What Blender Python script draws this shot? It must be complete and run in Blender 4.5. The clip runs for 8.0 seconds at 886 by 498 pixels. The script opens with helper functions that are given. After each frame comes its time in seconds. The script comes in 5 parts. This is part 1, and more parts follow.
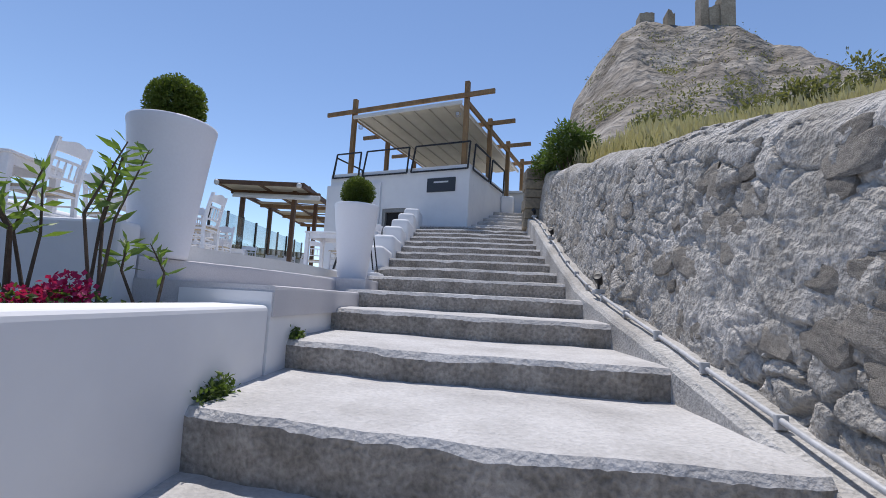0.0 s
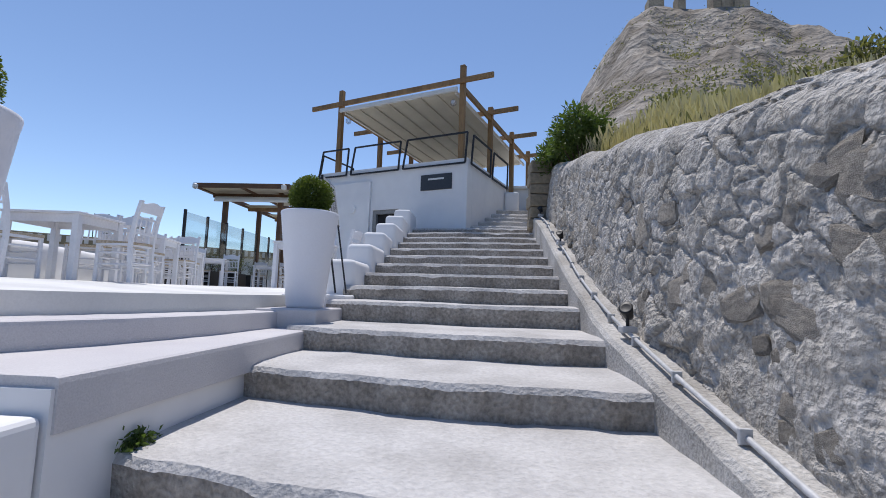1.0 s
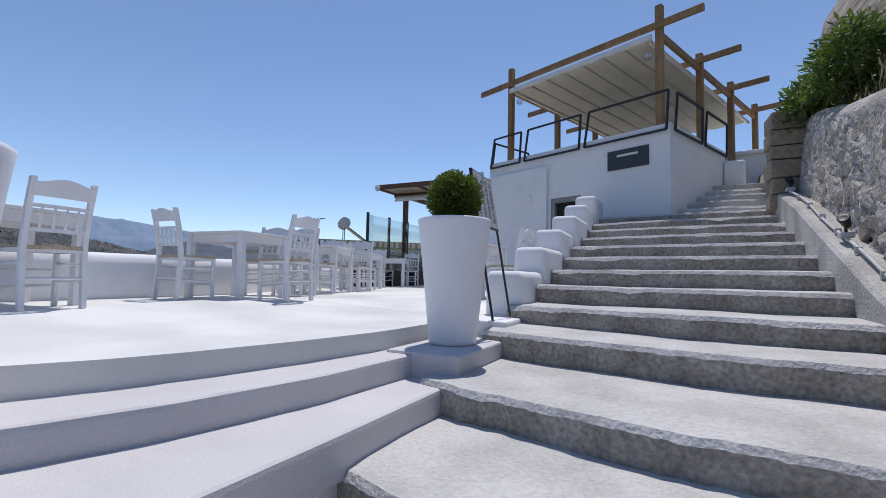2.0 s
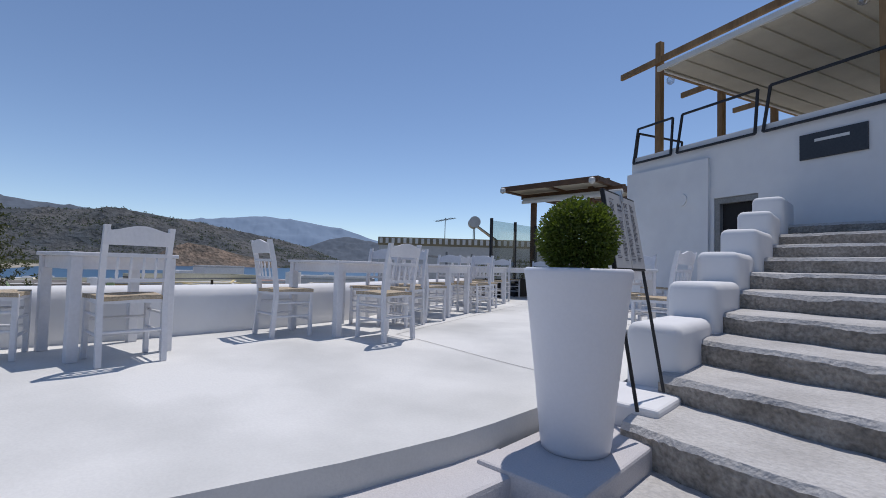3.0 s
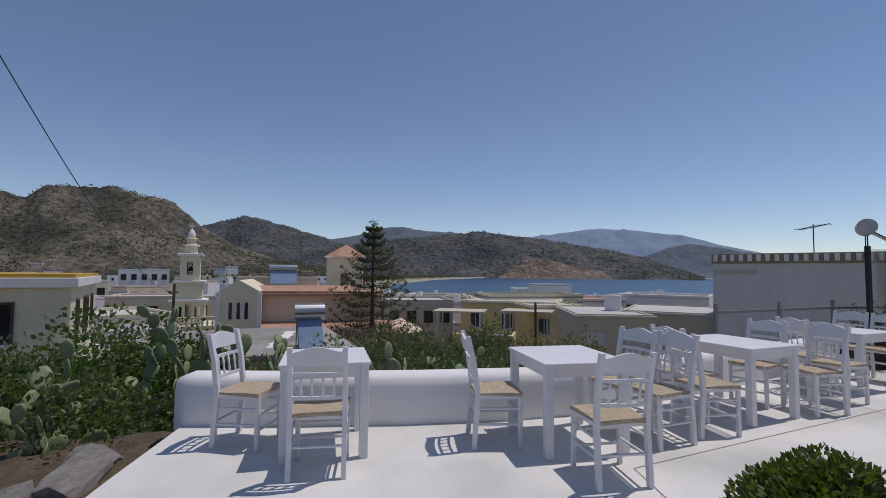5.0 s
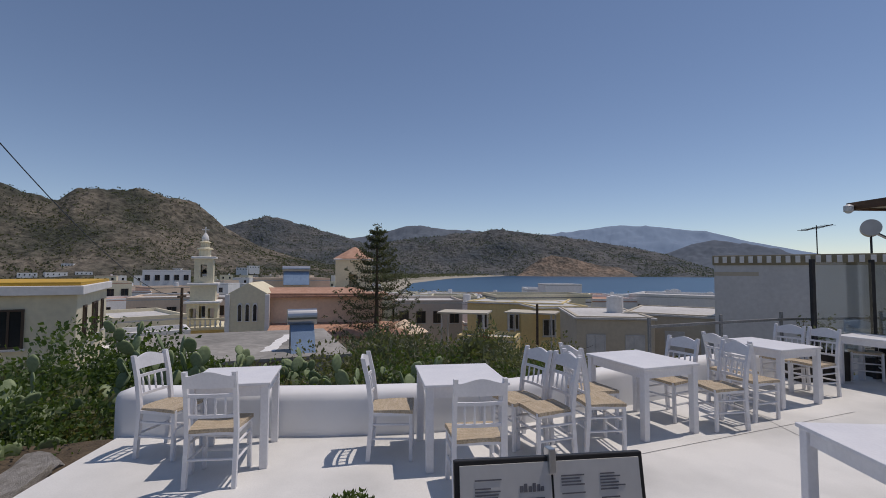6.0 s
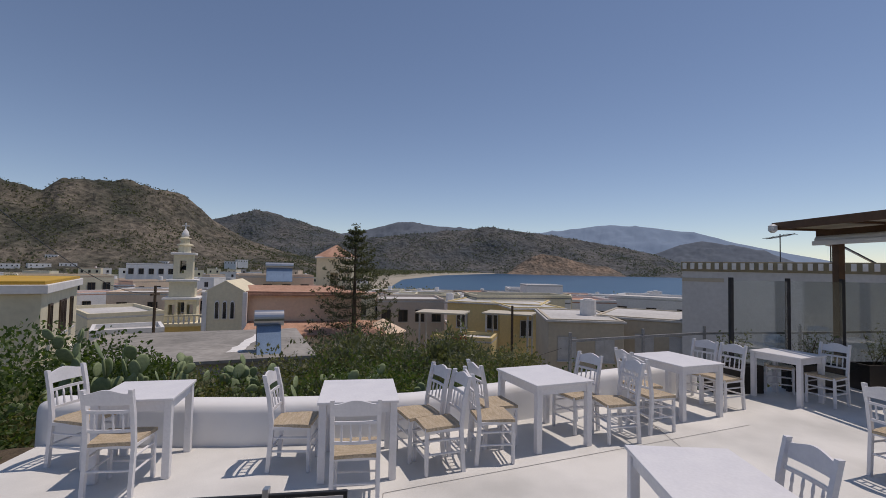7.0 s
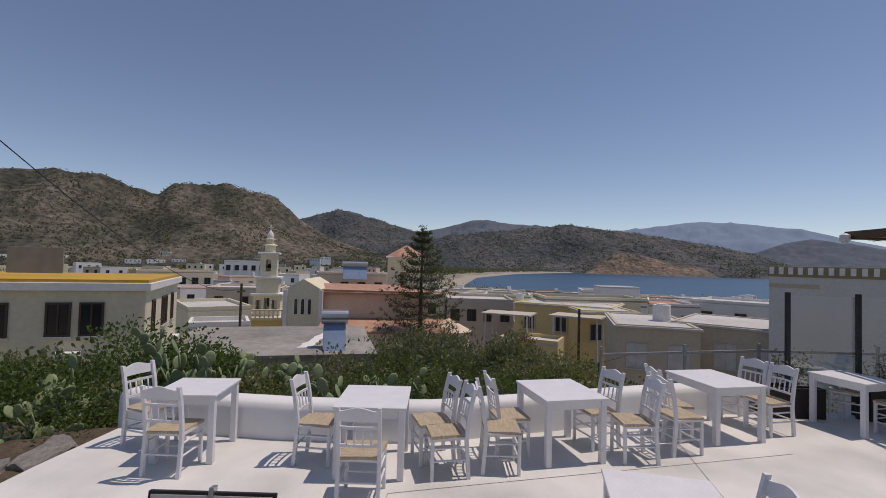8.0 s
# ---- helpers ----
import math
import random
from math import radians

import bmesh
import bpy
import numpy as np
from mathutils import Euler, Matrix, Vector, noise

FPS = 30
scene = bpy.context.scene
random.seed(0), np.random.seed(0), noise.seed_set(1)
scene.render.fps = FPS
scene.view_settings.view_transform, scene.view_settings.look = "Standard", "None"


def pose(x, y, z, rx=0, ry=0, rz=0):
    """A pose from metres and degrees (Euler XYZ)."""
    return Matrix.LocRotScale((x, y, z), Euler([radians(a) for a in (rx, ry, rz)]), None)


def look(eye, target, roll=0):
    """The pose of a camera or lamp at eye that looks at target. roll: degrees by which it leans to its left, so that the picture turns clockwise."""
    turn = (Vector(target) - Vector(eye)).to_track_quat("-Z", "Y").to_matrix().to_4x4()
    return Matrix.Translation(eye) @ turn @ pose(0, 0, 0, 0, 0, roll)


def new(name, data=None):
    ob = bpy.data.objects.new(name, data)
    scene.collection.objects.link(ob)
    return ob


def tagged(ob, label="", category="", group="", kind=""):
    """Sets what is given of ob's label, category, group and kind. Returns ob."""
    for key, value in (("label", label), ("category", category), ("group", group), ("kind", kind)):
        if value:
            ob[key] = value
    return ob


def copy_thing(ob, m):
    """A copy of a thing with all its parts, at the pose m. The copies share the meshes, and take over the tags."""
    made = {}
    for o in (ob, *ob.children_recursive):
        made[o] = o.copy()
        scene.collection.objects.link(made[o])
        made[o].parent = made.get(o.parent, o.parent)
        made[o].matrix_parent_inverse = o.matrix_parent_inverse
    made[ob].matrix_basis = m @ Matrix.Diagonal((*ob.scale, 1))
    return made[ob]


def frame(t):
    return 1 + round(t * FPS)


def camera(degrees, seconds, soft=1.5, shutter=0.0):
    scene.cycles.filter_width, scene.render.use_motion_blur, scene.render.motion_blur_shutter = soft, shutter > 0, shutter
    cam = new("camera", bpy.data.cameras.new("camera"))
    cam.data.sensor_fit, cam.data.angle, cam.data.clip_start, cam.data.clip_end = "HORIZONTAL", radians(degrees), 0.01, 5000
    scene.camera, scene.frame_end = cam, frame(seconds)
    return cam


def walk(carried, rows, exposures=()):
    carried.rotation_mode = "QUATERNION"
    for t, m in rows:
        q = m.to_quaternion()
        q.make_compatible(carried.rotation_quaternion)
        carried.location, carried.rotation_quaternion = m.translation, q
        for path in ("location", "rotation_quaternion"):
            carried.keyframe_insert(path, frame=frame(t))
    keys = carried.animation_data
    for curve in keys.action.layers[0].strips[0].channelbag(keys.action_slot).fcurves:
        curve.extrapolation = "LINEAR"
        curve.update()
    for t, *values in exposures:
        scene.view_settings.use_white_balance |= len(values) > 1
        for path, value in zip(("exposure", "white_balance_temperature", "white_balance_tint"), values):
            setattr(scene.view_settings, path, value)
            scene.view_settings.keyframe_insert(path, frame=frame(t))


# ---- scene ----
cam = camera(88.13, 8.0, soft=0.9)
PATH = [
    (0.0, (-0.917, 1.898, -0.398), (-1.077, 5.870, 0.051), 3.10),
    (0.5, (-0.789, 2.523, -0.196), (-0.940, 6.499, 0.220), 2.39),
    (1.0, (-0.652, 3.130, -0.054), (-0.905, 7.100, 0.360), 1.77),
    (1.5, (-0.663, 3.745, 0.131), (-1.412, 7.658, 0.487), 1.35),
    (2.0, (-0.773, 4.373, 0.288), (-2.569, 7.939, 0.533), 1.14),
    (2.2, (-0.770, 4.520, 0.357), (-2.845, 7.933, 0.564), 1.15),
    (3.5, (-1.402, 5.655, 0.954), (-4.504, 8.176, 1.120), 1.36),
    (4.0, (-1.528, 5.924, 1.175), (-5.071, 7.773, 1.336), 0.64),
    (4.5, (-1.515, 6.219, 1.294), (-5.418, 7.074, 1.484), 0.59),
    (4.7, (-1.494, 6.353, 1.337), (-5.438, 6.984, 1.552), 0.67),
    (5.8, (-1.008, 7.415, 1.743), (-4.994, 7.698, 1.920), 0.23),
    (6.0, (-0.931, 7.662, 1.732), (-4.917, 7.941, 1.925), 0.23),
    (6.5, (-0.779, 8.169, 1.865), (-4.762, 8.484, 2.044), 0.73),
    (7.0, (-0.555, 8.536, 2.015), (-4.535, 8.894, 2.181), 1.1),
    (7.5, (-0.408, 8.879, 2.088), (-4.400, 9.052, 2.255), 1.45),
    (8.0, (-0.272, 9.221, 2.238), (-4.258, 8.927, 2.372), 1.6),
]
walk(cam, [(t, look(eye, target, roll)) for t, eye, target, roll in PATH],
     exposures=[(0.0, 0.26, 6450, 13), (1.0, 0.20, 6430, 13), (2.0, 0.04, 6400, 13), (3.5, -0.37, 6450, 14), (4.5, -0.52, 6600, 16), (6.0, -0.50, 6980, 16), (8.0, -0.45, 7350, 19)])

# ---- light ----
SUN_TO = Vector((-0.10, 0.32, 0.94)).normalized()
world = bpy.data.worlds.new("sky")
scene.world = world
world.use_nodes = True
wn = world.node_tree
sky = wn.nodes.new("ShaderNodeTexSky")
sky.sky_type = "NISHITA"
sky.sun_disc = False
sky.sun_elevation = math.asin(SUN_TO.z)
sky.sun_rotation = math.atan2(SUN_TO.x, SUN_TO.y)
sky.air_density, sky.dust_density, sky.ozone_density = 0.8, 0.0, 2.2
wn.links.new(sky.outputs[0], wn.nodes["Background"].inputs[0])
wn.nodes["Background"].inputs[1].default_value = 0.138
sun = new("sun", bpy.data.lights.new("sun", "SUN"))
sun.data.energy, sun.data.angle, sun.data.color = 3.25, radians(0.55), (1.0, 0.96, 0.9)
sun.matrix_world = look(SUN_TO * 60, (0, 0, 0))


# ---- materials ----
def mat(name, a, b=None, rough=0.75, scale=2.0, fine=35.0, bump=0.15, metal=0.0, grain=0.25, spec=0.4, lift=0.5, stretch=(1, 1, 1), vary=0.0):
    """Two tones mixed by broad noise, darkened a little by fine grain, with a fine relief."""
    m = bpy.data.materials.new(name)
    m.use_nodes = True
    t, n, l = m.node_tree, m.node_tree.nodes, m.node_tree.links
    p = n["Principled BSDF"]
    b = b or tuple(v * 0.8 for v in a)
    pos = n.new("ShaderNodeTexCoord")
    mp = n.new("ShaderNodeMapping")
    mp.inputs["Scale"].default_value = stretch
    l.new(pos.outputs["Object"], mp.inputs[0])
    big, small = n.new("ShaderNodeTexNoise"), n.new("ShaderNodeTexNoise")
    big.inputs["Scale"].default_value, big.inputs["Detail"].default_value = scale, 6
    small.inputs["Scale"].default_value, small.inputs["Detail"].default_value = fine, 5
    l.new(mp.outputs[0], big.inputs["Vector"])
    l.new(mp.outputs[0], small.inputs["Vector"])
    ramp = n.new("ShaderNodeMapRange")
    ramp.inputs["From Min"].default_value, ramp.inputs["From Max"].default_value = lift - 0.16, lift + 0.16
    l.new(big.outputs["Fac"], ramp.inputs["Value"])
    mix = n.new("ShaderNodeMix")
    mix.data_type = "RGBA"
    mix.inputs["A"].default_value, mix.inputs["B"].default_value = (*a, 1), (*b, 1)
    l.new(ramp.outputs[0], mix.inputs["Factor"])
    dark = n.new("ShaderNodeMix")
    dark.data_type, dark.blend_type = "RGBA", "MULTIPLY"
    dark.inputs["Factor"].default_value = grain
    r2 = n.new("ShaderNodeMapRange")
    r2.inputs["From Min"].default_value, r2.inputs["From Max"].default_value = 0.3, 0.7
    l.new(small.outputs["Fac"], r2.inputs["Value"])
    l.new(mix.outputs["Result"], dark.inputs["A"])
    l.new(r2.outputs[0], dark.inputs["B"])
    out = dark.outputs["Result"]
    if vary:
        info = n.new("ShaderNodeObjectInfo")
        isl = n.new("ShaderNodeNewGeometry")
        add = n.new("ShaderNodeMath")
        l.new(info.outputs["Random"], add.inputs[0])
        l.new(isl.outputs["Random Per Island"], add.inputs[1])
        hs = n.new("ShaderNodeHueSaturation")
        mr = n.new("ShaderNodeMapRange")
        mr.inputs["From Max"].default_value = 2
        mr.inputs["To Min"].default_value, mr.inputs["To Max"].default_value = 1 - vary, 1 + vary
        l.new(add.outputs[0], mr.inputs["Value"])
        l.new(mr.outputs[0], hs.inputs["Value"])
        l.new(out, hs.inputs["Color"])
        out = hs.outputs["Color"]
    l.new(out, p.inputs["Base Color"])
    p.inputs["Roughness"].default_value, p.inputs["Metallic"].default_value = rough, metal
    p.inputs["Specular IOR Level"].default_value = spec
    if bump:
        bp = n.new("ShaderNodeBump")
        bp.inputs["Strength"].default_value, bp.inputs["Distance"].default_value = bump, 0.02
        l.new(small.outputs["Fac"], bp.inputs["Height"])
        l.new(bp.outputs[0], p.inputs["Normal"])
    return m


def leafmat(name, a, b):
    m = mat(name, a, b, rough=0.5, scale=1.5, fine=20, bump=0, grain=0.15, spec=0.35, vary=0.35)
    n, l = m.node_tree.nodes, m.node_tree.links
    p = n["Principled BSDF"]
    tr = n.new("ShaderNodeBsdfTranslucent")
    tr.inputs[0].default_value = (a[0] * 1.6, a[1] * 1.7, a[2] * 0.8, 1)
    mx = n.new("ShaderNodeMixShader")
    mx.inputs[0].default_value = 0.32
    l.new(p.outputs[0], mx.inputs[1])
    l.new(tr.outputs[0], mx.inputs[2])
    l.new(mx.outputs[0], n["Material Output"].inputs[0])
    return m


def glassmat(name, tint, alpha, rough=0.05):
    m = bpy.data.materials.new(name)
    m.use_nodes = True
    n, l = m.node_tree.nodes, m.node_tree.links
    tr, gl, mx = n.new("ShaderNodeBsdfTransparent"), n.new("ShaderNodeBsdfGlossy"), n.new("ShaderNodeMixShader")
    tr.inputs[0].default_value = (*tint, 1)
    gl.inputs["Roughness"].default_value = rough
    mx.inputs[0].default_value = alpha
    l.new(tr.outputs[0], mx.inputs[1])
    l.new(gl.outputs[0], mx.inputs[2])
    l.new(mx.outputs[0], n["Material Output"].inputs[0])
    return m


WHITE = mat("white_wall_paint", (0.80, 0.80, 0.80), (0.75, 0.75, 0.76), rough=0.88, scale=1.6, fine=5, bump=0.22, grain=0.03)
PAINT = mat("white_furniture_paint", (0.80, 0.80, 0.82), (0.74, 0.74, 0.77), rough=0.45, scale=5, fine=40, bump=0.08, grain=0.08)
FLOORM = mat("terrace_screed", (0.75, 0.745, 0.72), (0.54, 0.54, 0.52), rough=0.8, scale=0.9, fine=70, bump=0.1, grain=0.06, lift=0.56)
STEPW = mat("painted_step", (0.64, 0.62, 0.62), (0.57, 0.55, 0.56), rough=0.85, scale=1.5, fine=120, bump=0.25, grain=0.12)
CONC = mat("worn_concrete", (0.66, 0.64, 0.61), (0.43, 0.405, 0.37), rough=0.95, scale=1.9, fine=48, bump=0.9, grain=0.34)
STONE = mat("rubble_stone", (0.53, 0.48, 0.41), (0.34, 0.31, 0.27), rough=0.95, scale=5, fine=26, bump=1.0, grain=0.5, vary=0.3)
MORTAR = mat("lime_mortar", (0.74, 0.70, 0.65), (0.50, 0.46, 0.40), rough=0.97, scale=3.2, fine=34, bump=1.0, grain=0.48)
TREAD = mat("whitewashed_tread", (0.61, 0.595, 0.58), (0.46, 0.445, 0.43), rough=0.92, scale=2.4, fine=42, bump=0.7, grain=0.2, lift=0.55)
RISER = mat("dark_concrete_riser", (0.52, 0.48, 0.43), (0.32, 0.29, 0.25), rough=0.97, scale=4.5, fine=38, bump=1.0, grain=0.5)
MORTAR.node_tree.nodes["Bump"].inputs["Distance"].default_value = 0.05
OLDST = mat("ochre_stone", (0.34, 0.29, 0.21), (0.24, 0.21, 0.17), rough=0.95, scale=3, fine=20, bump=0.7, grain=0.35, vary=0.15)
POT = mat("white_plastic_pot", (0.80, 0.80, 0.83), (0.77, 0.77, 0.80), rough=0.4, scale=2, fine=60, bump=0.03, grain=0.03)
SOIL = mat("dry_soil", (0.16, 0.12, 0.08), (0.10, 0.075, 0.05), rough=1, scale=6, fine=40, bump=0.8, grain=0.5)
WOOD = mat("varnished_timber", (0.36, 0.22, 0.10), (0.26, 0.15, 0.065), rough=0.6, scale=4, fine=30, bump=0.2, grain=0.3, stretch=(1, 1, 0.2))
BROWN = mat("dark_brown_timber", (0.15, 0.080, 0.042), (0.11, 0.058, 0.03), rough=0.5, scale=4, fine=30, bump=0.15, grain=0.25)
CANVAS = mat("cream_canvas", (0.60, 0.56, 0.46), (0.54, 0.50, 0.41), rough=0.9, scale=2, fine=60, bump=0.1, grain=0.1)
IRON = mat("dark_grey_iron", (0.045, 0.047, 0.052), (0.03, 0.03, 0.034), rough=0.5, scale=6, fine=40, bump=0.1, grain=0.2, metal=0.3)
ALU = mat("white_aluminium", (0.72, 0.72, 0.70), (0.66, 0.66, 0.64), rough=0.35, bump=0.02, grain=0.05)
STEEL = mat("brushed_steel", (0.62, 0.62, 0.62), (0.55, 0.55, 0.55), rough=0.28, metal=0.9, bump=0.03, grain=0.08)
RUSH = mat("woven_rush", (0.72, 0.60, 0.45), (0.60, 0.48, 0.33), rough=0.85, scale=8, fine=60, bump=0.7, grain=0.4, stretch=(1, 4, 1))
PVC = mat("grey_conduit", (0.62, 0.62, 0.62), (0.5, 0.5, 0.5), rough=0.5, scale=4, bump=0.05)
BLACK = mat("black_plastic", (0.02, 0.02, 0.022), rough=0.5, bump=0.05)
PAPER = mat("menu_paper", (0.60, 0.59, 0.57), (0.55, 0.54, 0.53), rough=0.5, scale=3, bump=0.02, grain=0.05)
INK = mat("grey_ink", (0.16, 0.16, 0.18), rough=0.7, bump=0)
# near-black colour painted for the shade inside openings
DARK = mat("interior_shade", (0.02, 0.02, 0.022), rough=0.8, bump=0)
PANE = mat("window_glass", (0.03, 0.035, 0.04), (0.02, 0.024, 0.03), rough=0.12, bump=0, spec=0.6)
GREYP = mat("grey_door_paint", (0.30, 0.30, 0.29), (0.25, 0.25, 0.24), rough=0.6, bump=0.1)
SLATE = mat("dark_plaque", (0.05, 0.055, 0.065), (0.04, 0.045, 0.055), rough=0.35, bump=0.05)
LEAF = leafmat("green_leaf", (0.10, 0.15, 0.04), (0.045, 0.075, 0.024))
BOX = leafmat("boxwood_leaf", (0.11, 0.15, 0.03), (0.045, 0.07, 0.018))
OLIVE = leafmat("olive_leaf", (0.15, 0.165, 0.10), (0.095, 0.11, 0.07))
PINE = leafmat("pine_needles", (0.075, 0.085, 0.045), (0.05, 0.055, 0.032))
CACT = mat("prickly_pear", (0.27, 0.33, 0.18), (0.18, 0.24, 0.11), rough=0.6, scale=4, fine=20, bump=0.25, grain=0.25, vary=0.2)
DRY = leafmat("dry_grass", (0.56, 0.49, 0.36), (0.40, 0.34, 0.23))
SCRUB = leafmat("scrub_leaf", (0.19, 0.19, 0.10), (0.12, 0.125, 0.06))
PINKF = leafmat("magenta_petal", (0.42, 0.02, 0.14), (0.28, 0.012, 0.09))
BARK = mat("bark", (0.14, 0.10, 0.07), (0.09, 0.065, 0.045), rough=0.95, scale=8, fine=40, bump=0.7)
ROCK = mat("hill_rock", (0.47, 0.42, 0.36), (0.19, 0.16, 0.125), rough=0.95, scale=0.22, fine=0.9, bump=1.0, grain=0.5)
ROCK.node_tree.nodes["Bump"].inputs["Distance"].default_value = 0.8
CASTLE = mat("castle_stone", (0.52, 0.45, 0.35), (0.38, 0.32, 0.24), rough=0.95, scale=0.5, fine=4.0, bump=0.8, grain=0.4)


def groundmat():
    """Earth near, scrub on the heights, by height and slope of the land alone."""
    m = mat("earth_and_scrub", (0.46, 0.42, 0.34), (0.30, 0.275, 0.20), rough=0.97, scale=0.06, fine=0.9, bump=0.5, grain=0.5)
    return m


def rangemat(name, a, b, scale, fine, grain=0.6):
    m = mat(name, a, b, rough=0.97, scale=scale, fine=fine, bump=1.0 if grain > 0.3 else 0.0, grain=grain, lift=0.5)
    if grain > 0.3:
        m.node_tree.nodes["Bump"].inputs["Distance"].default_value = 0.9 / fine
    return m


# ---- mesh helpers ----
def mesh_from(verts, faces, name="part"):
    me = bpy.data.meshes.new(name)
    me.from_pydata([tuple(v) for v in verts], [], [tuple(f) for f in faces])
    me.update()
    return me


def part(name, data, material, parent=None, label="", m=None, smooth=False):
    """Links a bmesh or mesh as one object under a thing or a part."""
    if isinstance(data, bmesh.types.BMesh):
        me = bpy.data.meshes.new(name)
        data.to_mesh(me)
        data.free()
    else:
        me = data
    if not me.materials:
        me.materials.append(material)
    if smooth:
        me.polygons.foreach_set("use_smooth", [True] * len(me.polygons))
    ob = new(name, me)
    if parent:
        ob.parent = parent
    if m is not None:
        ob.matrix_basis = m
    if label:
        tagged(ob, label)
    return ob


def thing(name, label, category, m=None, group="", kind=""):
    ob = new(name)
    ob.empty_display_size = 0.1
    if m is not None:
        ob.matrix_basis = m
    return tagged(ob, label, category, group, kind)


def box(bm, x0, x1, y0, y1, z0, z1, m=None):
    r = bmesh.ops.create_cube(bm, size=1)["verts"]
    k = Matrix.LocRotScale(((x0 + x1) / 2, (y0 + y1) / 2, (z0 + z1) / 2), None, (x1 - x0, y1 - y0, z1 - z0))
    bmesh.ops.transform(bm, matrix=(m or Matrix()) @ k, verts=r)
    return r


def boxm(x0, x1, y0, y1, z0, z1, bevel=0.0, m=None, segs=2):
    bm = bmesh.new()
    box(bm, x0, x1, y0, y1, z0, z1, m)
    if bevel:
        bmesh.ops.bevel(bm, geom=bm.edges[:], offset=bevel, segments=segs, affect="EDGES", profile=0.5)
    return bm


def beam(bm, a, b, w, h=None, up=(0, 0, 1)):
    """A bar of section w by h from a to b."""
    a, b = Vector(a), Vector(b)
    q = (b - a).to_track_quat("Y", "Z")
    k = Matrix.LocRotScale((a + b) / 2, q, (w, (b - a).length, h or w))
    r = bmesh.ops.create_cube(bm, size=1)["verts"]
    bmesh.ops.transform(bm, matrix=k, verts=r)


def beamm(a, b, w, h=None, bevel=0.0):
    bm = bmesh.new()
    beam(bm, a, b, w, h)
    if bevel:
        bmesh.ops.bevel(bm, geom=bm.edges[:], offset=bevel, segments=1, affect="EDGES")
    return bm


def rod(bm, a, b, r, r2=None, n=8):
    a, b = Vector(a), Vector(b)
    k = Matrix.LocRotScale((a + b) / 2, (b - a).to_track_quat("Z", "Y"), None)
    bmesh.ops.create_cone(bm, cap_ends=True, segments=n, radius1=r, radius2=r if r2 is None else r2, depth=(b - a).length, matrix=k)


def rodm(a, b, r, r2=None, n=8):
    bm = bmesh.new()
    rod(bm, a, b, r, r2, n)
    return bm


def lathe(profile, n=40):
    verts, faces = [], []
    for r, z in profile:
        for i in range(n):
            verts.append((r * math.cos(6.28319 * i / n), r * math.sin(6.28319 * i / n), z))
    for j in range(len(profile) - 1):
        for i in range(n):
            k = (i + 1) % n
            faces.append((j * n + i, j * n + k, (j + 1) * n + k, (j + 1) * n + i))
    faces.append(tuple(range(n))[::-1])
    faces.append(tuple(range((len(profile) - 1) * n, len(profile) * n)))
    return mesh_from(verts, faces)


def lerp(table, x):
    xs, ys = zip(*sorted(table))
    return float(np.interp(x, xs, ys))


def fbm(x, y, z=0.0, o=4):
    return noise.fractal(Vector((x, y, z)), 1.0, 2.0, o)


def leaves(spots, size, seed, long=1.8, normals=None, droop=0.0):
    """Many small folded leaves, one at each spot, as one mesh."""
    rng = np.random.default_rng(seed)
    spots = np.asarray(spots, float)
    n = len(spots)
    d = rng.normal(size=(n, 3))
    if normals is not None:
        d = d * 0.7 + np.asarray(normals)
    d[:, 2] -= droop
    d /= np.linalg.norm(d, axis=1)[:, None]
    s = np.cross(d, rng.normal(size=(n, 3)))
    s /= np.linalg.norm(s, axis=1)[:, None] + 1e-9
    u = np.cross(s, d)
    k = size * rng.uniform(0.6, 1.3, (n, 1))
    v = np.empty((n, 4, 3))
    v[:, 0] = spots
    v[:, 1] = spots + d * k * long * 0.5 + s * k * 0.5 + u * k * 0.12
    v[:, 2] = spots + d * k * long
    v[:, 3] = spots + d * k * long * 0.5 - s * k * 0.5 + u * k * 0.12
    i = np.arange(n)[:, None] * 4
    f = np.concatenate([i + [0, 1, 2], i + [0, 2, 3]])
    return mesh_from(v.reshape(-1, 3).tolist(), f.tolist())


def shell(c, r, n, seed, fill=0.35, lumps=0.25, low=-1.0):
    """Spots in the outer layer of a lumpy ellipsoid, and their outward ways."""
    rng = np.random.default_rng(seed)
    d = rng.normal(size=(n * 2, 3))
    d /= np.linalg.norm(d, axis=1)[:, None]
    d = d[d[:, 2] > low][:n]
    k = np.array([1 + lumps * noise.noise(Vector(v * 2.6) + Vector((seed, 0, 0))) for v in d])
    rad = k * (1 - fill * rng.random(len(d)) ** 1.5)
    return np.asarray(c) + d * rad[:, None] * np.asarray(r), d


# ---- ground, water, distance ----
VIEW = Vector((-0.27, 9.22, 2.24))


def at(az, d):
    a = radians(az)
    return VIEW.x - d * math.sin(a), VIEW.y + d * math.cos(a)


WEST = [(4.0, -6.0), (4.6, -6.02), (5.7, -5.92), (6.8, -5.88), (7.8, -5.92), (8.7, -6.05), (10, -6.58), (12, -7.42), (13.3, -7.92), (15, -8.1), (24, -8.9)]
WALLTOP = lambda y: 0.6 + (min(y, 13) - 3.7) * 0.245


def bay(x, y):
    """Over 0 in the water, under 0 on land."""
    shore = lerp([(-1700, 1500), (-1565, 1000), (-1470, 346), (-1200, 215), (-860, 78), (-520, 4), (-250, -8), (-215, 40), (-205, 5000)], x)
    return y - shore


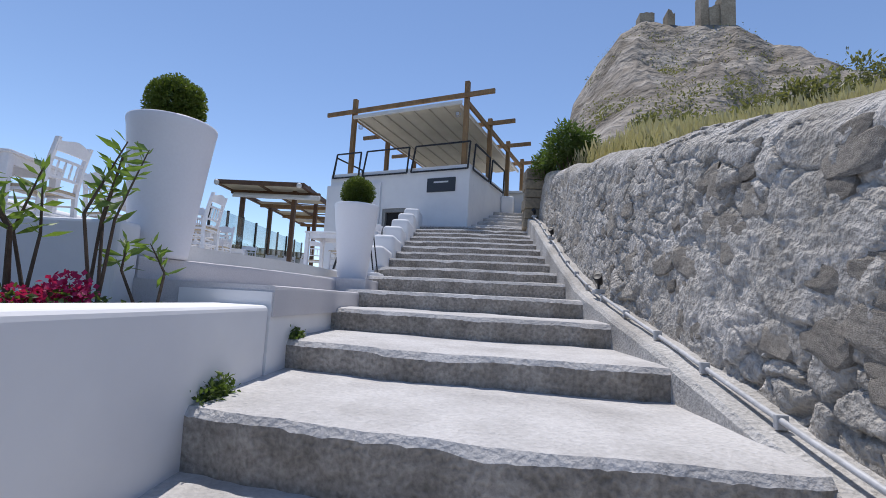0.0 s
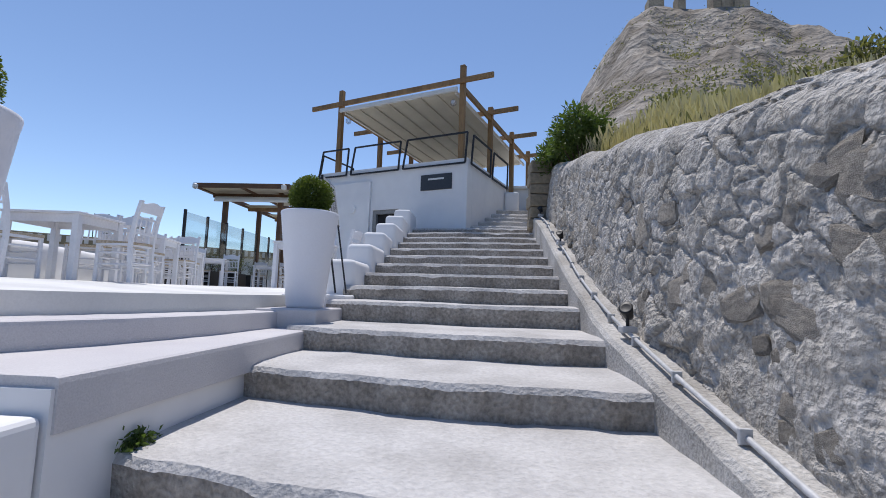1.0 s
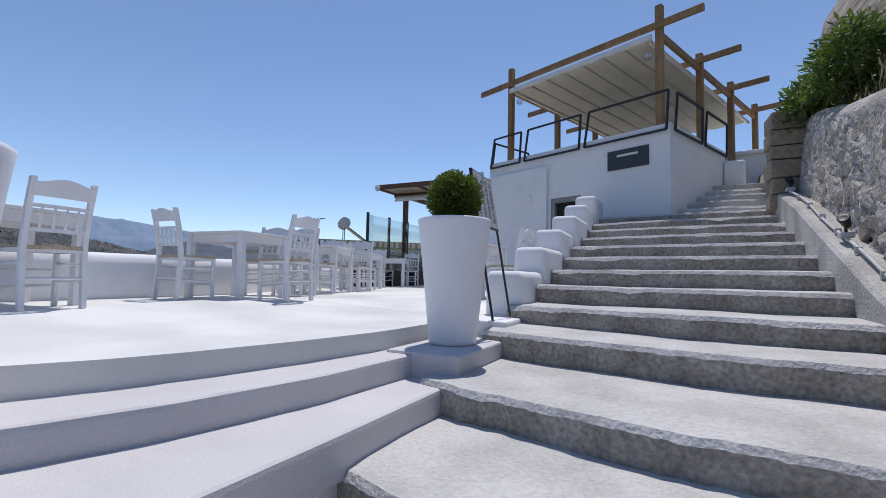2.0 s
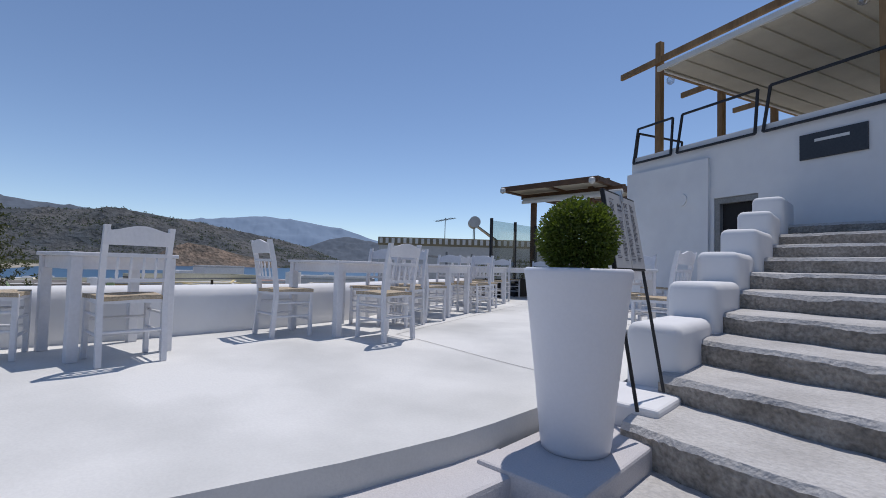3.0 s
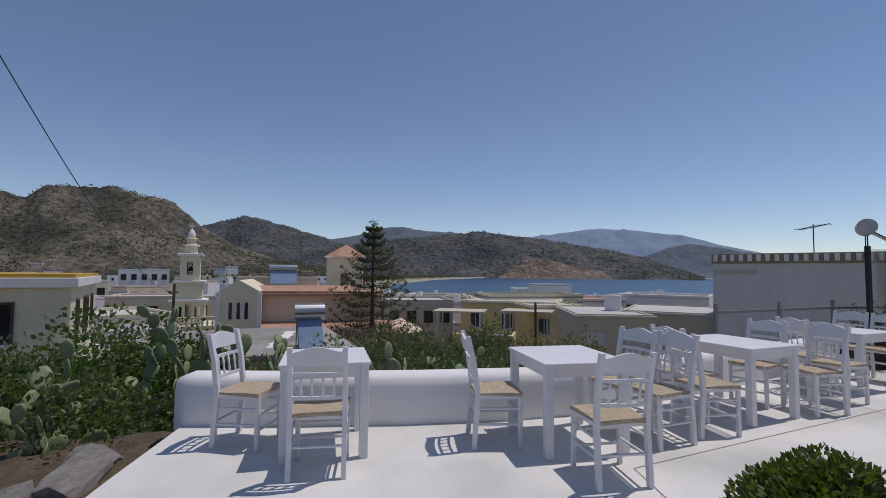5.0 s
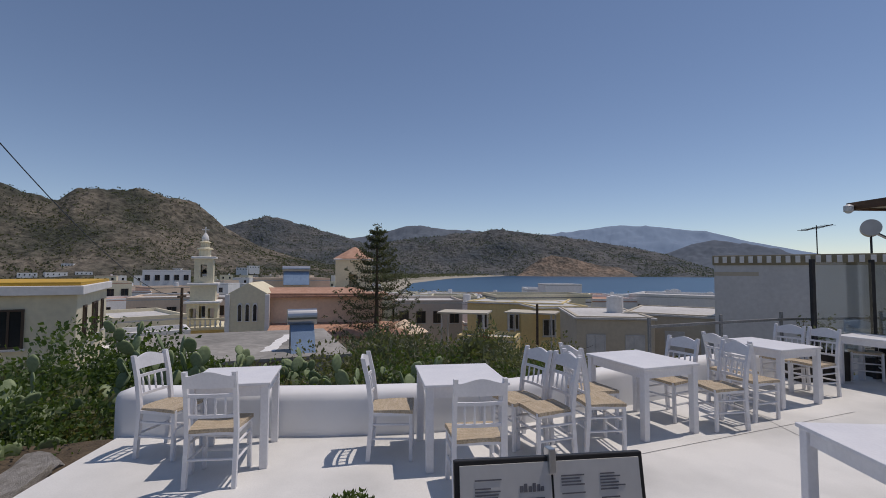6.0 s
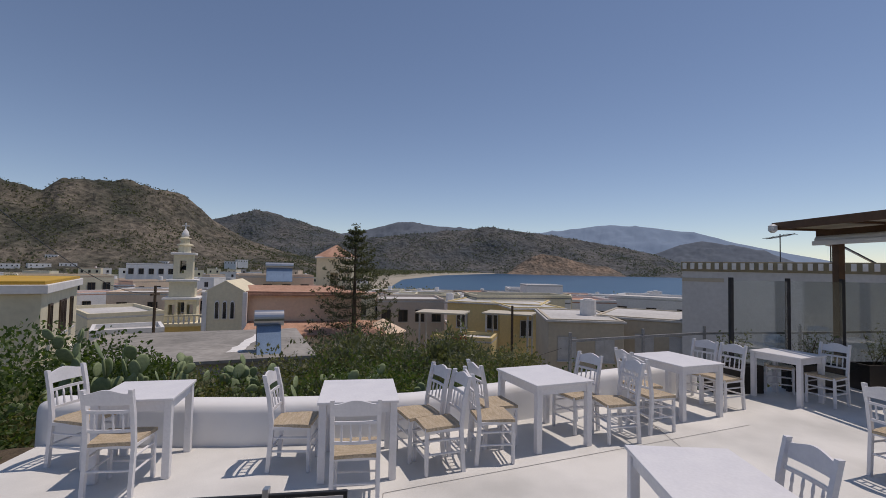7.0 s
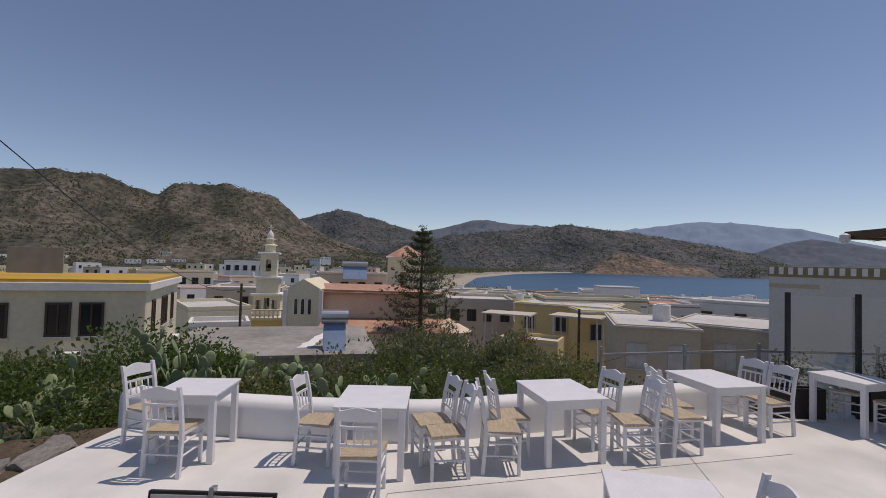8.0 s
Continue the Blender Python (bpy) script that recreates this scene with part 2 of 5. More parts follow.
def land(x, y):
    w = lerp(WEST, y)
    r = math.hypot(x, y - 8)
    z = lerp([(0, -1.9), (3, -2.6), (8, -3.6), (14, -5.0), (30, -7.6), (60, -9.2), (200, -10.6), (900, -9.5)], max(0, w - x) + max(0, 2 - y) * 0.7)
    if x > -2.3 and y < 4 and x < 0.9:
        z = min(z, -1.9)
    if x > 0.62:
        hill = WALLTOP(max(y, 2)) - 0.25 + 0.22 * min(x - 0.62, 30)
        hill += 0.25 * fbm(x * 0.25, y * 0.25, 7)
        t = min(1, (x - 0.62) / 0.25)
        z = hill if t >= 1 else z * (1 - t) + hill * t
    b = bay(x, y)
    if b > -30:
        z = z + (-13.5 - z) * min(1, (b + 30) / 45)
    return z + (0.12 * fbm(x * 0.3, y * 0.3) if r > 9 else 0)


def spaced(n, far, near):
    u = np.linspace(-1, 1, n)
    return np.sinh(u * near) / math.sinh(near) * far


gx, gy = spaced(190, 4800, 8.2), spaced(190, 4800, 8.2) + 8
gv = [(x, y, land(x, y)) for y in gy for x in gx]
gf = [(j * 190 + i, j * 190 + i + 1, (j + 1) * 190 + i + 1, (j + 1) * 190 + i) for j in range(189) for i in range(189)]
ground = part("ground", mesh_from(gv, gf), groundmat(), smooth=True)
tagged(ground, "dry earth and scrub falling from the terrace to a coastal plain", "ground", kind="structure")

WATER = mat("sea_water", (0.010, 0.060, 0.135), (0.014, 0.075, 0.155), rough=0.3, scale=0.01, fine=0.25, bump=0.25, grain=0.2, spec=0.3)
sea = part("water", mesh_from([(-4900, -120, -12), (-190, -120, -12), (-190, 4900, -12), (-4900, 4900, -12)], [(0, 1, 2, 3)]), WATER)
tagged(sea, "calm deep blue sea in the bay", "sea", kind="structure")

SAND = mat("beach_sand", (0.45, 0.40, 0.32), (0.38, 0.34, 0.27), rough=0.95, scale=0.1, fine=2, bump=0)
bv, bf = [], []
for i, x in enumerate(np.linspace(-1560, -260, 60)):
    y = lerp([(-1565, 1000), (-1470, 346), (-1200, 215), (-860, 78), (-520, 4), (-250, -8)], x)
    wide = 7 + 3 * noise.noise(Vector((x * 0.01, 0, 0)))
    bv += [(x, y - wide, -10.2), (x, y + 6, -11.9)]
    if i:
        bf.append((2 * i - 2, 2 * i - 1, 2 * i + 1, 2 * i))
tagged(part("beach", mesh_from(bv, bf), SAND, smooth=True), "pale sandy beach along the bay", "beach", kind="structure")


def mountain(label, dist, profile, material, depth, seed, rough=0.26, foot=-11.0, scrub=0, size=4.0, scrubmat=None):
    """A range round the view: a ridge with spurs and gullies, its height by bearing, and scrub on its slopes."""
    az0, az1 = profile[0][0], profile[-1][0]
    na, nd = int(abs(az1 - az0) * 8) + 2, 44

    def surface(az, v):
        top = dist * math.tan(radians(lerp(profile, az))) + 2
        k = min(1, v / 0.62)
        s = k ** 1.25 if v < 0.62 else 1 - 0.5 * ((v - 0.62) / 0.38) ** 1.5
        x, y = at(az, dist - depth * 0.62 + depth * v)
        f = 3.2 / depth
        rg = fbm(x * f, y * f, seed, 6)
        fine = fbm(x * f * 5, y * f * 5, seed + 5, 4)
        return x, y, foot + (top - foot) * s * (1 + (rough * rg + 0.4 * rough * fine) * (1 if v < 0.62 else 0.3) * (1 - 0.62 * max(0, s - 0.5) * 2))

    verts, faces = [], []
    for j in range(nd):
        for i in range(na):
            verts.append(surface(az0 + (az1 - az0) * i / (na - 1), j / (nd - 1)))
    for j in range(nd - 1):
        for i in range(na - 1):
            a = j * na + i
            faces.append((a, a + 1, a + na + 1, a + na))
    ob = part("mountain", mesh_from(verts, faces), material, smooth=True)
    if scrub:
        rs = random.Random(seed)
        spots = []
        while len(spots) < scrub:
            az, v = rs.uniform(az0, az1), rs.uniform(0.01, 0.66)
            x, y, z = surface(az, v)
            if fbm(x * 7 / depth, y * 7 / depth, seed + 9, 3) + rs.gauss(0, 0.25) > -0.1:
                spots += [(x + rs.gauss(0, size * 0.4), y + rs.gauss(0, size * 0.4), z + rs.uniform(-0.1, 0.25) * size) for _ in range(3)]
        tagged(part("mountain_scrub", leaves(spots, size, seed, 1.2), scrubmat), "dark scrub bushes dotted over the mountain", "scrub", kind="stuff")
    return tagged(ob, label, "mountain", kind="structure")


DARKSCRUB = leafmat("dark_mountain_scrub", (0.105, 0.112, 0.07), (0.065, 0.072, 0.048))
# distance haze is mixed into this scrub's leaf colour
FARSCRUB = leafmat("haze_tinted_scrub", (0.10, 0.115, 0.105), (0.07, 0.085, 0.085))
M1 = rangemat("near_scrub_range", (0.24, 0.205, 0.16), (0.07, 0.075, 0.055), 0.014, 0.12, 0.75)
# M2 to M4 carry painted distance haze, bluer the farther they stand
M2 = rangemat("haze_tinted_middle_range", (0.15, 0.148, 0.145), (0.07, 0.085, 0.098), 0.008, 0.06, 0.55)
M3 = rangemat("haze_tinted_far_range", (0.125, 0.15, 0.185), (0.105, 0.13, 0.165), 0.006, 0.03, 0.25)
M4 = rangemat("haze_tinted_farthest_range", (0.20, 0.27, 0.37), (0.185, 0.255, 0.355), 0.003, 0.02, 0.06)
mountain("steep rocky scrub mountain with cliffs behind the town", 900,
         [(180, 5.8), (160, 6.6), (142, 7.1), (135, 8.1), (130, 7.2), (126.3, 6.5), (125, 7.6), (122, 7.9), (118.9, 7.85), (114.4, 7.1), (111.7, 4.9), (108, 2.9), (104, 1.6), (98, 0.4)], M1, 520, 11, scrub=42000, size=1.9, scrubmat=DARKSCRUB)
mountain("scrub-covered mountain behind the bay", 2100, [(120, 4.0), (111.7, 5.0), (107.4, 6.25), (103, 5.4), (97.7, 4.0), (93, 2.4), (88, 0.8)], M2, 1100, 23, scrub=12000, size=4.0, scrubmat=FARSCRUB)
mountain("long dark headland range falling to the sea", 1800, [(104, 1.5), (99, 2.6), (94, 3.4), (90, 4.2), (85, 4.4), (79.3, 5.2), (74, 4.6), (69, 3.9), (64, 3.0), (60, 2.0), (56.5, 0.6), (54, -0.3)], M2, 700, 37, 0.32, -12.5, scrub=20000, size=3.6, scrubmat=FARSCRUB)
mountain("flat-topped mountain range with haze in its colour", 3000, [(102, 3.2), (97.7, 3.9), (94.5, 4.6), (90.5, 5.7), (86, 5.3), (81.2, 4.9), (76, 4.2), (70, 3.0)], M3, 1300, 41, 0.34)
mountain("distant mountain range tinted pale blue for haze", 3900, [(82, 2.4), (75, 4.1), (69.2, 5.0), (64.9, 5.5), (60, 5.0), (56, 4.5), (52, 3.2), (48, 2.2), (43, 1.0), (36, 0.1)], M4, 1500, 53, 0.22)
mountain("small headland on the horizon with haze in its colour", 3000, [(62, 1.2), (57.5, 3.1), (55.3, 3.5), (53, 3.0), (50, 2.4), (47, 1.2), (44, 0.0)], M3, 700, 59, 0.25)

CLIFF = rangemat("reddish_sea_cliff", (0.34, 0.25, 0.185), (0.17, 0.145, 0.12), 0.02, 0.09, 0.6)
mountain("bare reddish cliff slope above the bay", 1420, [(77, -0.5), (75.5, 0.6), (74, 1.5), (72.6, 2.0), (71, 1.75), (69, 1.2), (67, 0.7), (65, 0.5), (63, -0.5)], CLIFF, 150, 67, 0.3, -12.5)
HILL = [(-8.5, 1.5), (-11.5, 8), (-12.8, 18), (-14.2, 24.8), (-16.0, 27.6), (-17.6, 29.6), (-20.4, 32.4), (-23, 33.2), (-27, 32.2), (-34, 30.4), (-36.2, 28.6), (-37.6, 27.0), (-39.1, 26.6), (-41.6, 24.8), (-44, 23.2), (-47.5, 21.5), (-55, 18), (-70, 12), (-85, 8)]
mountain("steep limestone castle hill with scrubby slopes", 63, HILL, ROCK, 76, 71, 0.24, 4.5)

# ---- stairs ----
NOSES = [(0.2, -1.66), (1.4, -1.42), (2.6, -1.16), (3.68, -0.89), (4.76, -0.70), (5.76, -0.505), (6.62, -0.32), (7.62, -0.12), (8.25, 0.055)]
NOSES += [(8.85 + 0.58 * i, 0.23 + 0.171 * i) for i in range(8)]
stairs = thing("stairs", "broad worn concrete outdoor stairs between a rubble wall and the terrace", "stairs", kind="structure")


def step_mesh(y0, y1, z, xl, xr, seed, skew=0.2, thick=0.34):
    nx, ny = 90, 7
    verts, faces = [], []
    for j in range(ny + 3):
        for i in range(nx + 1):
            u = i / nx
            x = xl + (xr - xl) * u
            nose = y0 + skew * (1 - 2 * u) + 0.026 * fbm(x * 2.2, seed, 1, 5) + 0.016 * noise.noise(Vector((x * 11, seed, 0))) - 0.10 * (1 - (2 * u - 1) ** 2)
            wear = 0.04 * max(0, noise.noise(Vector((x * 3.1, seed * 3.3, 2)))) ** 1.2 + 0.014 * abs(noise.noise(Vector((x * 19, seed, 5))))
            if j == 0:
                v = (x, nose + 0.015, z - thick)
            elif j == 1:
                v = (x, nose + 0.008 * noise.noise(Vector((x * 9, seed, 8))), z - 0.035 - wear)
            elif j == 2:
                v = (x, nose + 0.022 + wear * 0.6, z - 0.005 - wear * 0.4)
            else:
                k = (j - 2) / ny
                yy = nose + 0.022 + (y1 + skew * (1 - 2 * u) + 0.05 - nose) * k
                v = (x, yy, z + 0.012 * fbm(x * 1.3, yy * 1.3, seed, 3) * min(1, k * 4))
            verts.append(v)
    for j in range(ny + 2):
        for i in range(nx):
            a = j * (nx + 1) + i
            faces.append((a, a + 1, a + nx + 2, a + nx + 1))
    b = len(verts)
    verts += [(xl, y1 + skew, z - thick), (xr, y1 - skew, z - thick)]
    top = [(ny + 2) * (nx + 1) + i for i in range(nx + 1)]
    faces.append((*top, b + 1, b))
    faces.append(tuple([j * (nx + 1) for j in range(ny + 3)][::-1]) + (b,))
    faces.append(tuple([j * (nx + 1) + nx for j in range(ny + 3)]) + (b + 1,))
    return mesh_from(verts, faces)


def dark_front(ob):
    """Gives the riser faces a darker, browner material than the tread."""
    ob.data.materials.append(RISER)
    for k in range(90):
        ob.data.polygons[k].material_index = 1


def drift(y):
    """How far the wall side swings out up the stairs."""
    return min(0.28, max(0.0, (y - 6.3) * 0.045))


for i, (y, z) in enumerate(NOSES):
    y1 = NOSES[i + 1][0] if i + 1 < len(NOSES) else 13.9
    dark_front(part("step", step_mesh(y, y1, z, -2.15, 0.32 + drift(y), i + 1.3, thick=0.4 if i else 0.8), TREAD, stairs, smooth=False))
for i in range(4):
    part("step", step_mesh(13.55 + 0.42 * i, 14.6 + 0.42 * i, 1.60 + 0.17 * i, -0.75 + 0.16 * i, 0.74, 31.7 + i, skew=0.06, thick=0.3), TREAD, stairs)
part("landing", boxm(-0.3, 1.6, 15.2, 22, 1.9, 2.28, 0.02), CONC, stairs)

# low concrete kerb under the rubble wall, with its conduit
KERB = [(0.0, -1.62), (2.2, -1.18), (3.5, -0.93), (4.8, -0.63), (6.8, -0.20), (8.4, 0.30), (11, 1.22), (12.4, 1.62)]
kv, kf = [], []
ky = np.linspace(0.0, 12.4, 90)
for i, y in enumerate(ky):
    z = lerp(KERB, y) + 0.012 * noise.noise(Vector((y * 3, 0, 4)))
    j = 0.012 * noise.noise(Vector((y * 4, 3, 1))) + drift(y)
    kv += [(0.29 + j, y, z - 0.9), (0.285 + j, y, z - 0.03), (0.31 + j, y, z), (0.56 + drift(y), y, z + 0.015), (0.56 + drift(y), y, z - 0.9)]
    if i:
        for k in range(4):
            a = (i - 1) * 5 + k
            kf.append((a, a + 1, a + 6, a + 5))
tagged(part("kerb", mesh_from(kv, kf), CONC), "rough concrete kerb along the foot of the rubble wall", "kerb", kind="structure")

# rubble retaining wall: a lumpy mortar face, with stones standing proud in it
wall_right = thing("wall_east", "grey rubble stone retaining wall smeared with lime mortar", "stone wall", kind="structure")
rng = np.random.default_rng(4)
cells = np.c_[rng.uniform(-2.2, 12.6, 1500), rng.uniform(-0.2, 2.2, 1500)]
cdep = rng.normal(0, 0.011, 1500)


def face_depth(y, v):
    q = np.hypot(cells[:, 0] - y - 0.06 * noise.noise(Vector((y * 5, v * 5, 9))), (cells[:, 1] - v) * 1.35 + 0.06 * noise.noise(Vector((y * 5, v * 5, 2))))
    a = np.argpartition(q, 2)[:2]
    d0, d1 = sorted(q[a])
    own = cdep[a[0]] if q[a[0]] <= q[a[1]] else cdep[a[1]]
    crack = max(0.0, 1 - (d1 - d0) / 0.028)
    cover = min(1.0, max(0.0, 0.60 + 1.5 * fbm(y * 0.6, v * 0.9, 5, 4)))
    rag = noise.ridged_multi_fractal(Vector((y * 3.4, v * 3.4, 2)), 0.9, 2.1, 6, 1.0, 2.0)
    return (own * (1.1 - cover * 0.8) - 0.055 * crack * max(0.0, 0.95 - cover)) + 0.016 * fbm(y * 2.4, v * 2.4, 3, 5) + 0.012 * (rag - 1.2) + 0.006 * noise.noise(Vector((y * 21, v * 21, 6)))


wy, rows_up = np.r_[np.linspace(-2.0, 1.6, 40), np.linspace(1.62, 7.5, 470), np.linspace(7.52, 12.2, 220)], 120
wv, wf = [], []
for i, y in enumerate(wy):
    zb, zt = lerp(KERB, max(y, 0)) - 0.15, WALLTOP(y) + 0.04 * fbm(y * 0.9, 0, 6, 4)
    for j in range(rows_up + 8):
        if j < rows_up:
            v = j / (rows_up - 1)
            h = v * (zt - zb)
            rnd = max(0, v - 0.86) / 0.14
            x = 0.50 + drift(y) + 0.13 * v + 0.16 * rnd * rnd - face_depth(y, h)
            z = zb + h - 0.03 * rnd * rnd
        else:
            k = (j - rows_up + 1) / 8
            x, z = 0.79 + drift(y) + 0.5 * k, zt - 0.03 + 0.03 * fbm(y * 2, k * 2, 8, 3) - 0.1 * k
        wv.append((x, y, z))
    if i:
        n = rows_up + 8
        for j in range(n - 1):
            a = (i - 1) * n + j
            wf.append((a, a + n, a + n + 1, a + 1))
part("mortar_face", mesh_from(wv, wf), MORTAR, wall_right, "lime mortar smeared over rubble", smooth=True)
stone_meshes = []
for s in range(8):
    bm = bmesh.new()
    bmesh.ops.create_icosphere(bm, subdivisions=2, radius=1)
    for v in bm.verts:
        d = v.co.normalized()
        v.co = Vector([max(-0.72, min(0.72, c)) for c in d]) * (1.1 + 0.35 * noise.noise(d * 1.4 + Vector((s * 7, 0, 0))))
    me = bpy.data.meshes.new("stone")
    bm.to_mesh(me)
    bm.free()
    me.materials.append(STONE)
    stone_meshes.append(me)
for i in range(210):
    y, v = rng.uniform(1.6, 12.0), rng.uniform(0.06, 0.84)
    zb, zt = lerp(KERB, y), WALLTOP(y)
    s = rng.uniform(0.045, 0.13) * (1.15 if y < 5 else 0.9)
    ob = part("stone", stone_meshes[i % 8], STONE, wall_right)
    ob.matrix_basis = Matrix.LocRotScale((0.515 + drift(y) + 0.13 * v + s * 0.10, y, zb + v * (zt - zb)), Euler((rng.uniform(-0.5, 0.5), 0.1, 0.06)), (s * 0.26, s * rng.uniform(1.0, 1.7), s * rng.uniform(0.7, 1.1)))

# end pillar of old ochre blocks at the top of the wall
pillar = thing("stone_pillar", "weathered ochre stone block pillar ending the rubble wall", "pillar", pose(0.66, 12.35, 1.35), kind="structure")
z = 0.0
for i in range(6):
    h = 0.20 + 0.03 * ((i * 7) % 3)
    part("block", boxm(-0.20 + 0.02 * (i % 2), 0.24, -0.22, 0.25, z, z + h - 0.012, 0.025, pose(0, 0, 0, 0, 0, 3 * (i % 3) - 3)), OLDST, pillar)
    z += h

# ---- terrace ----
EAST = [(4.65, -3.45), (5.2, -3.08), (5.6, -2.88), (6.4, -2.66), (7.0, -2.55), (8.45, -2.52), (8.5, -2.42), (13.4, -2.42), (14.05, -2.5), (14.95, -4.6), (15.2, -5.0), (24, -5.6)]


def floor_z(x, y):
    k = min(1, max(0, (x + 5.0) / 2.2))
    f = min(1, max(0, (9.6 - y) / 1.4))
    return -0.09 * k * k * (3 - 2 * k) * f


tv, tf = [], []
ys = sorted({*np.linspace(4.65, 24, 70).round(3), 8.45, 8.5, 14.05, 14.95})
for i, y in enumerate(ys):
    a, b = lerp(WEST, y) - 0.15, lerp(EAST, y)
    for j in range(25):
        x = a + (b - a) * j / 24
        tv.append((x, y, floor_z(x, y)))
    tv.append((b, y, -0.8))
    if i:
        for j in range(25):
            q = (i - 1) * 26 + j
            tf.append((q, q + 1, q + 27, q + 26))
tf.append(tuple(range(25)) + (25,))
tagged(part("terrace_floor", mesh_from(tv, tf), FLOORM), "pale worn screed terrace floor with stains", "floor", kind="structure")

# two thin control joints in the screed
JOINT = mat("joint_filler", (0.42, 0.41, 0.40), rough=0.9, bump=0.1)
for k, (a, b) in enumerate([((-4.75, 8.42), (-2.75, 8.37)), ((-4.75, 8.425), (-6.35, 13.2)), ((-6.9, 11.95), (-3.3, 11.5))]):
    bm = bmesh.new()
    prev = None
    for i in range(31):
        x, y = a[0] + (b[0] - a[0]) * i / 30, a[1] + (b[1] - a[1]) * i / 30
        dx, dy = b[1] - a[1], a[0] - b[0]
        ll = math.hypot(dx, dy)
        o = 0.004
        p = [bm.verts.new((x + s * o * dx / ll, y + s * o * dy / ll, floor_z(x, y) + 0.004)) for s in (-1, 1)]
        if prev:
            bm.faces.new((prev[0], prev[1], p[1], p[0]))
        prev = p
    tagged(part("floor_joint", bm, JOINT), "thin straight joint in the screed", "floor joint", kind="structure")


def curved_slab(name, nose, y0, y1, inner, ztop, zbot, material, label):
    """A slab whose front edge follows a curve, with a rounded nosing."""
    bm = bmesh.new()
    n = 26
    cols = []
    for i in range(n + 1):
        y = y0 + (y1 - y0) * i / n
        x = lerp(nose, y)
        w = 0.004 * noise.noise(Vector((y * 6, ztop * 9, 0)))
        cols.append([bm.verts.new(p) for p in ((inner, y, zbot), (inner, y, ztop), (x - 0.02, y, ztop + w), (x - 0.004, y, ztop - 0.006), (x, y, ztop - 0.025), (x, y, zbot))])
    for a, b in zip(cols, cols[1:]):
        for k in range(5):
            bm.faces.new((a[k], a[k + 1], b[k + 1], b[k]))
    bm.faces.new(cols[0][::-1])
    bm.faces.new(cols[-1])
    bmesh.ops.recalc_face_normals(bm, faces=bm.faces[:])
    return tagged(part(name, bm, material), label, "step", "terrace steps", kind="structure")


curved_slab("terrace_step", [(4.65, -2.9), (5.1, -2.68), (5.5, -2.52), (6.2, -2.36), (7.2, -2.28)], 4.65, 7.2, -3.6, -0.22, -0.6, STEPW, "grey painted curved terrace step with a pale top")
curved_slab("terrace_step", [(4.62, -2.02), (5.8, -1.99), (7.0, -1.98)], 4.62, 7.0, -3.6, -0.36, -0.55, STEPW, "grey painted lower terrace step beside the stairs")
tagged(part("wall_stair_side", boxm(-2.6, -2.03, 4.605, 8.6, -1.3, -0.40), WHITE), "whitewashed plinth wall under the terrace steps", "wall", kind="structure")
tagged(part("plinth", boxm(-2.5, -1.96, 6.98, 7.98, -0.55, -0.20, 0.015), STEPW), "grey painted plinth carrying a tall pot", "plinth", kind="structure")
tagged(part("plinth", boxm(-2.7, -2.0, 7.985, 8.55, -0.5, -0.07, 0.02), WHITE), "whitewashed low plinth beside the stairs", "plinth", kind="structure")

# stepped whitewashed blocks along the stairs
newel = thing("balustrade_block", "rounded whitewashed masonry block beside the stairs", "block", pose(-2.24, 8.5, 0), group="stepped balustrade", kind="structure")
part("block", boxm(-0.17, 0.20, 0.03, 0.88, -0.6, 0.36, 0.07, segs=3), WHITE, newel, smooth=True)
for i in range(1, 6):
    copy_thing(newel, pose(-2.24 + 0.012 * i, 8.5 + 0.84 * i, 0.285 * i, 0, 0, 1.5 * (-1) ** i))

# curved parapet on the open side
pv, pf = [], []
py = np.linspace(4.56, 13.55, 80)
sec = [(0.0, -0.05), (0.0, 0.36), (-0.015, 0.42), (-0.05, 0.455), (-0.12, 0.47), (-0.24, 0.468), (-0.32, 0.45), (-0.345, 0.40), (-0.35, -1.4)]
for i, y in enumerate(py):
    x0 = lerp(WEST, y)
    e = min(1, (y - 4.56) / 0.16)
    e = math.sqrt(1 - (1 - e) ** 2)
    for dx, dz in sec:
        w = 0.012 * fbm(y * 1.4, dz * 2, 4, 3)
        pv.append((x0 - 0.175 + (dx + 0.175) * (0.72 + 0.28 * e) + w, y, dz if dz < 0 else dz * (0.9 + 0.1 * e) + w * 0.6))
    if i:
        n = len(sec)
        for k in range(n - 1):
            a = (i - 1) * n + k
            pf.append((a, a + 1, a + n + 1, a + n))
pf += [tuple(range(len(sec)))[::-1], tuple(range(79 * len(sec), 80 * len(sec)))]
tagged(part("wall_parapet", mesh_from(pv, pf), WHITE, smooth=True), "low curved whitewashed parapet wall edging the terrace", "parapet", kind="structure")

# south edge: low wall above the flower bed, and the bed's own wall
tagged(part("wall_terrace_edge", boxm(-4.5, -2.9, 4.46, 4.64, -1.4, -0.03, 0.02), WHITE), "low whitewashed edge wall of the terrace", "wall", kind="structure")
tagged(part("wall_bed", boxm(-2.38, -2.035, -2.0, 4.6, -2.0, -0.48, 0.03, segs=3), WHITE), "whitewashed garden bed wall beside the stairs", "wall", kind="structure")
bv, bf = [], []
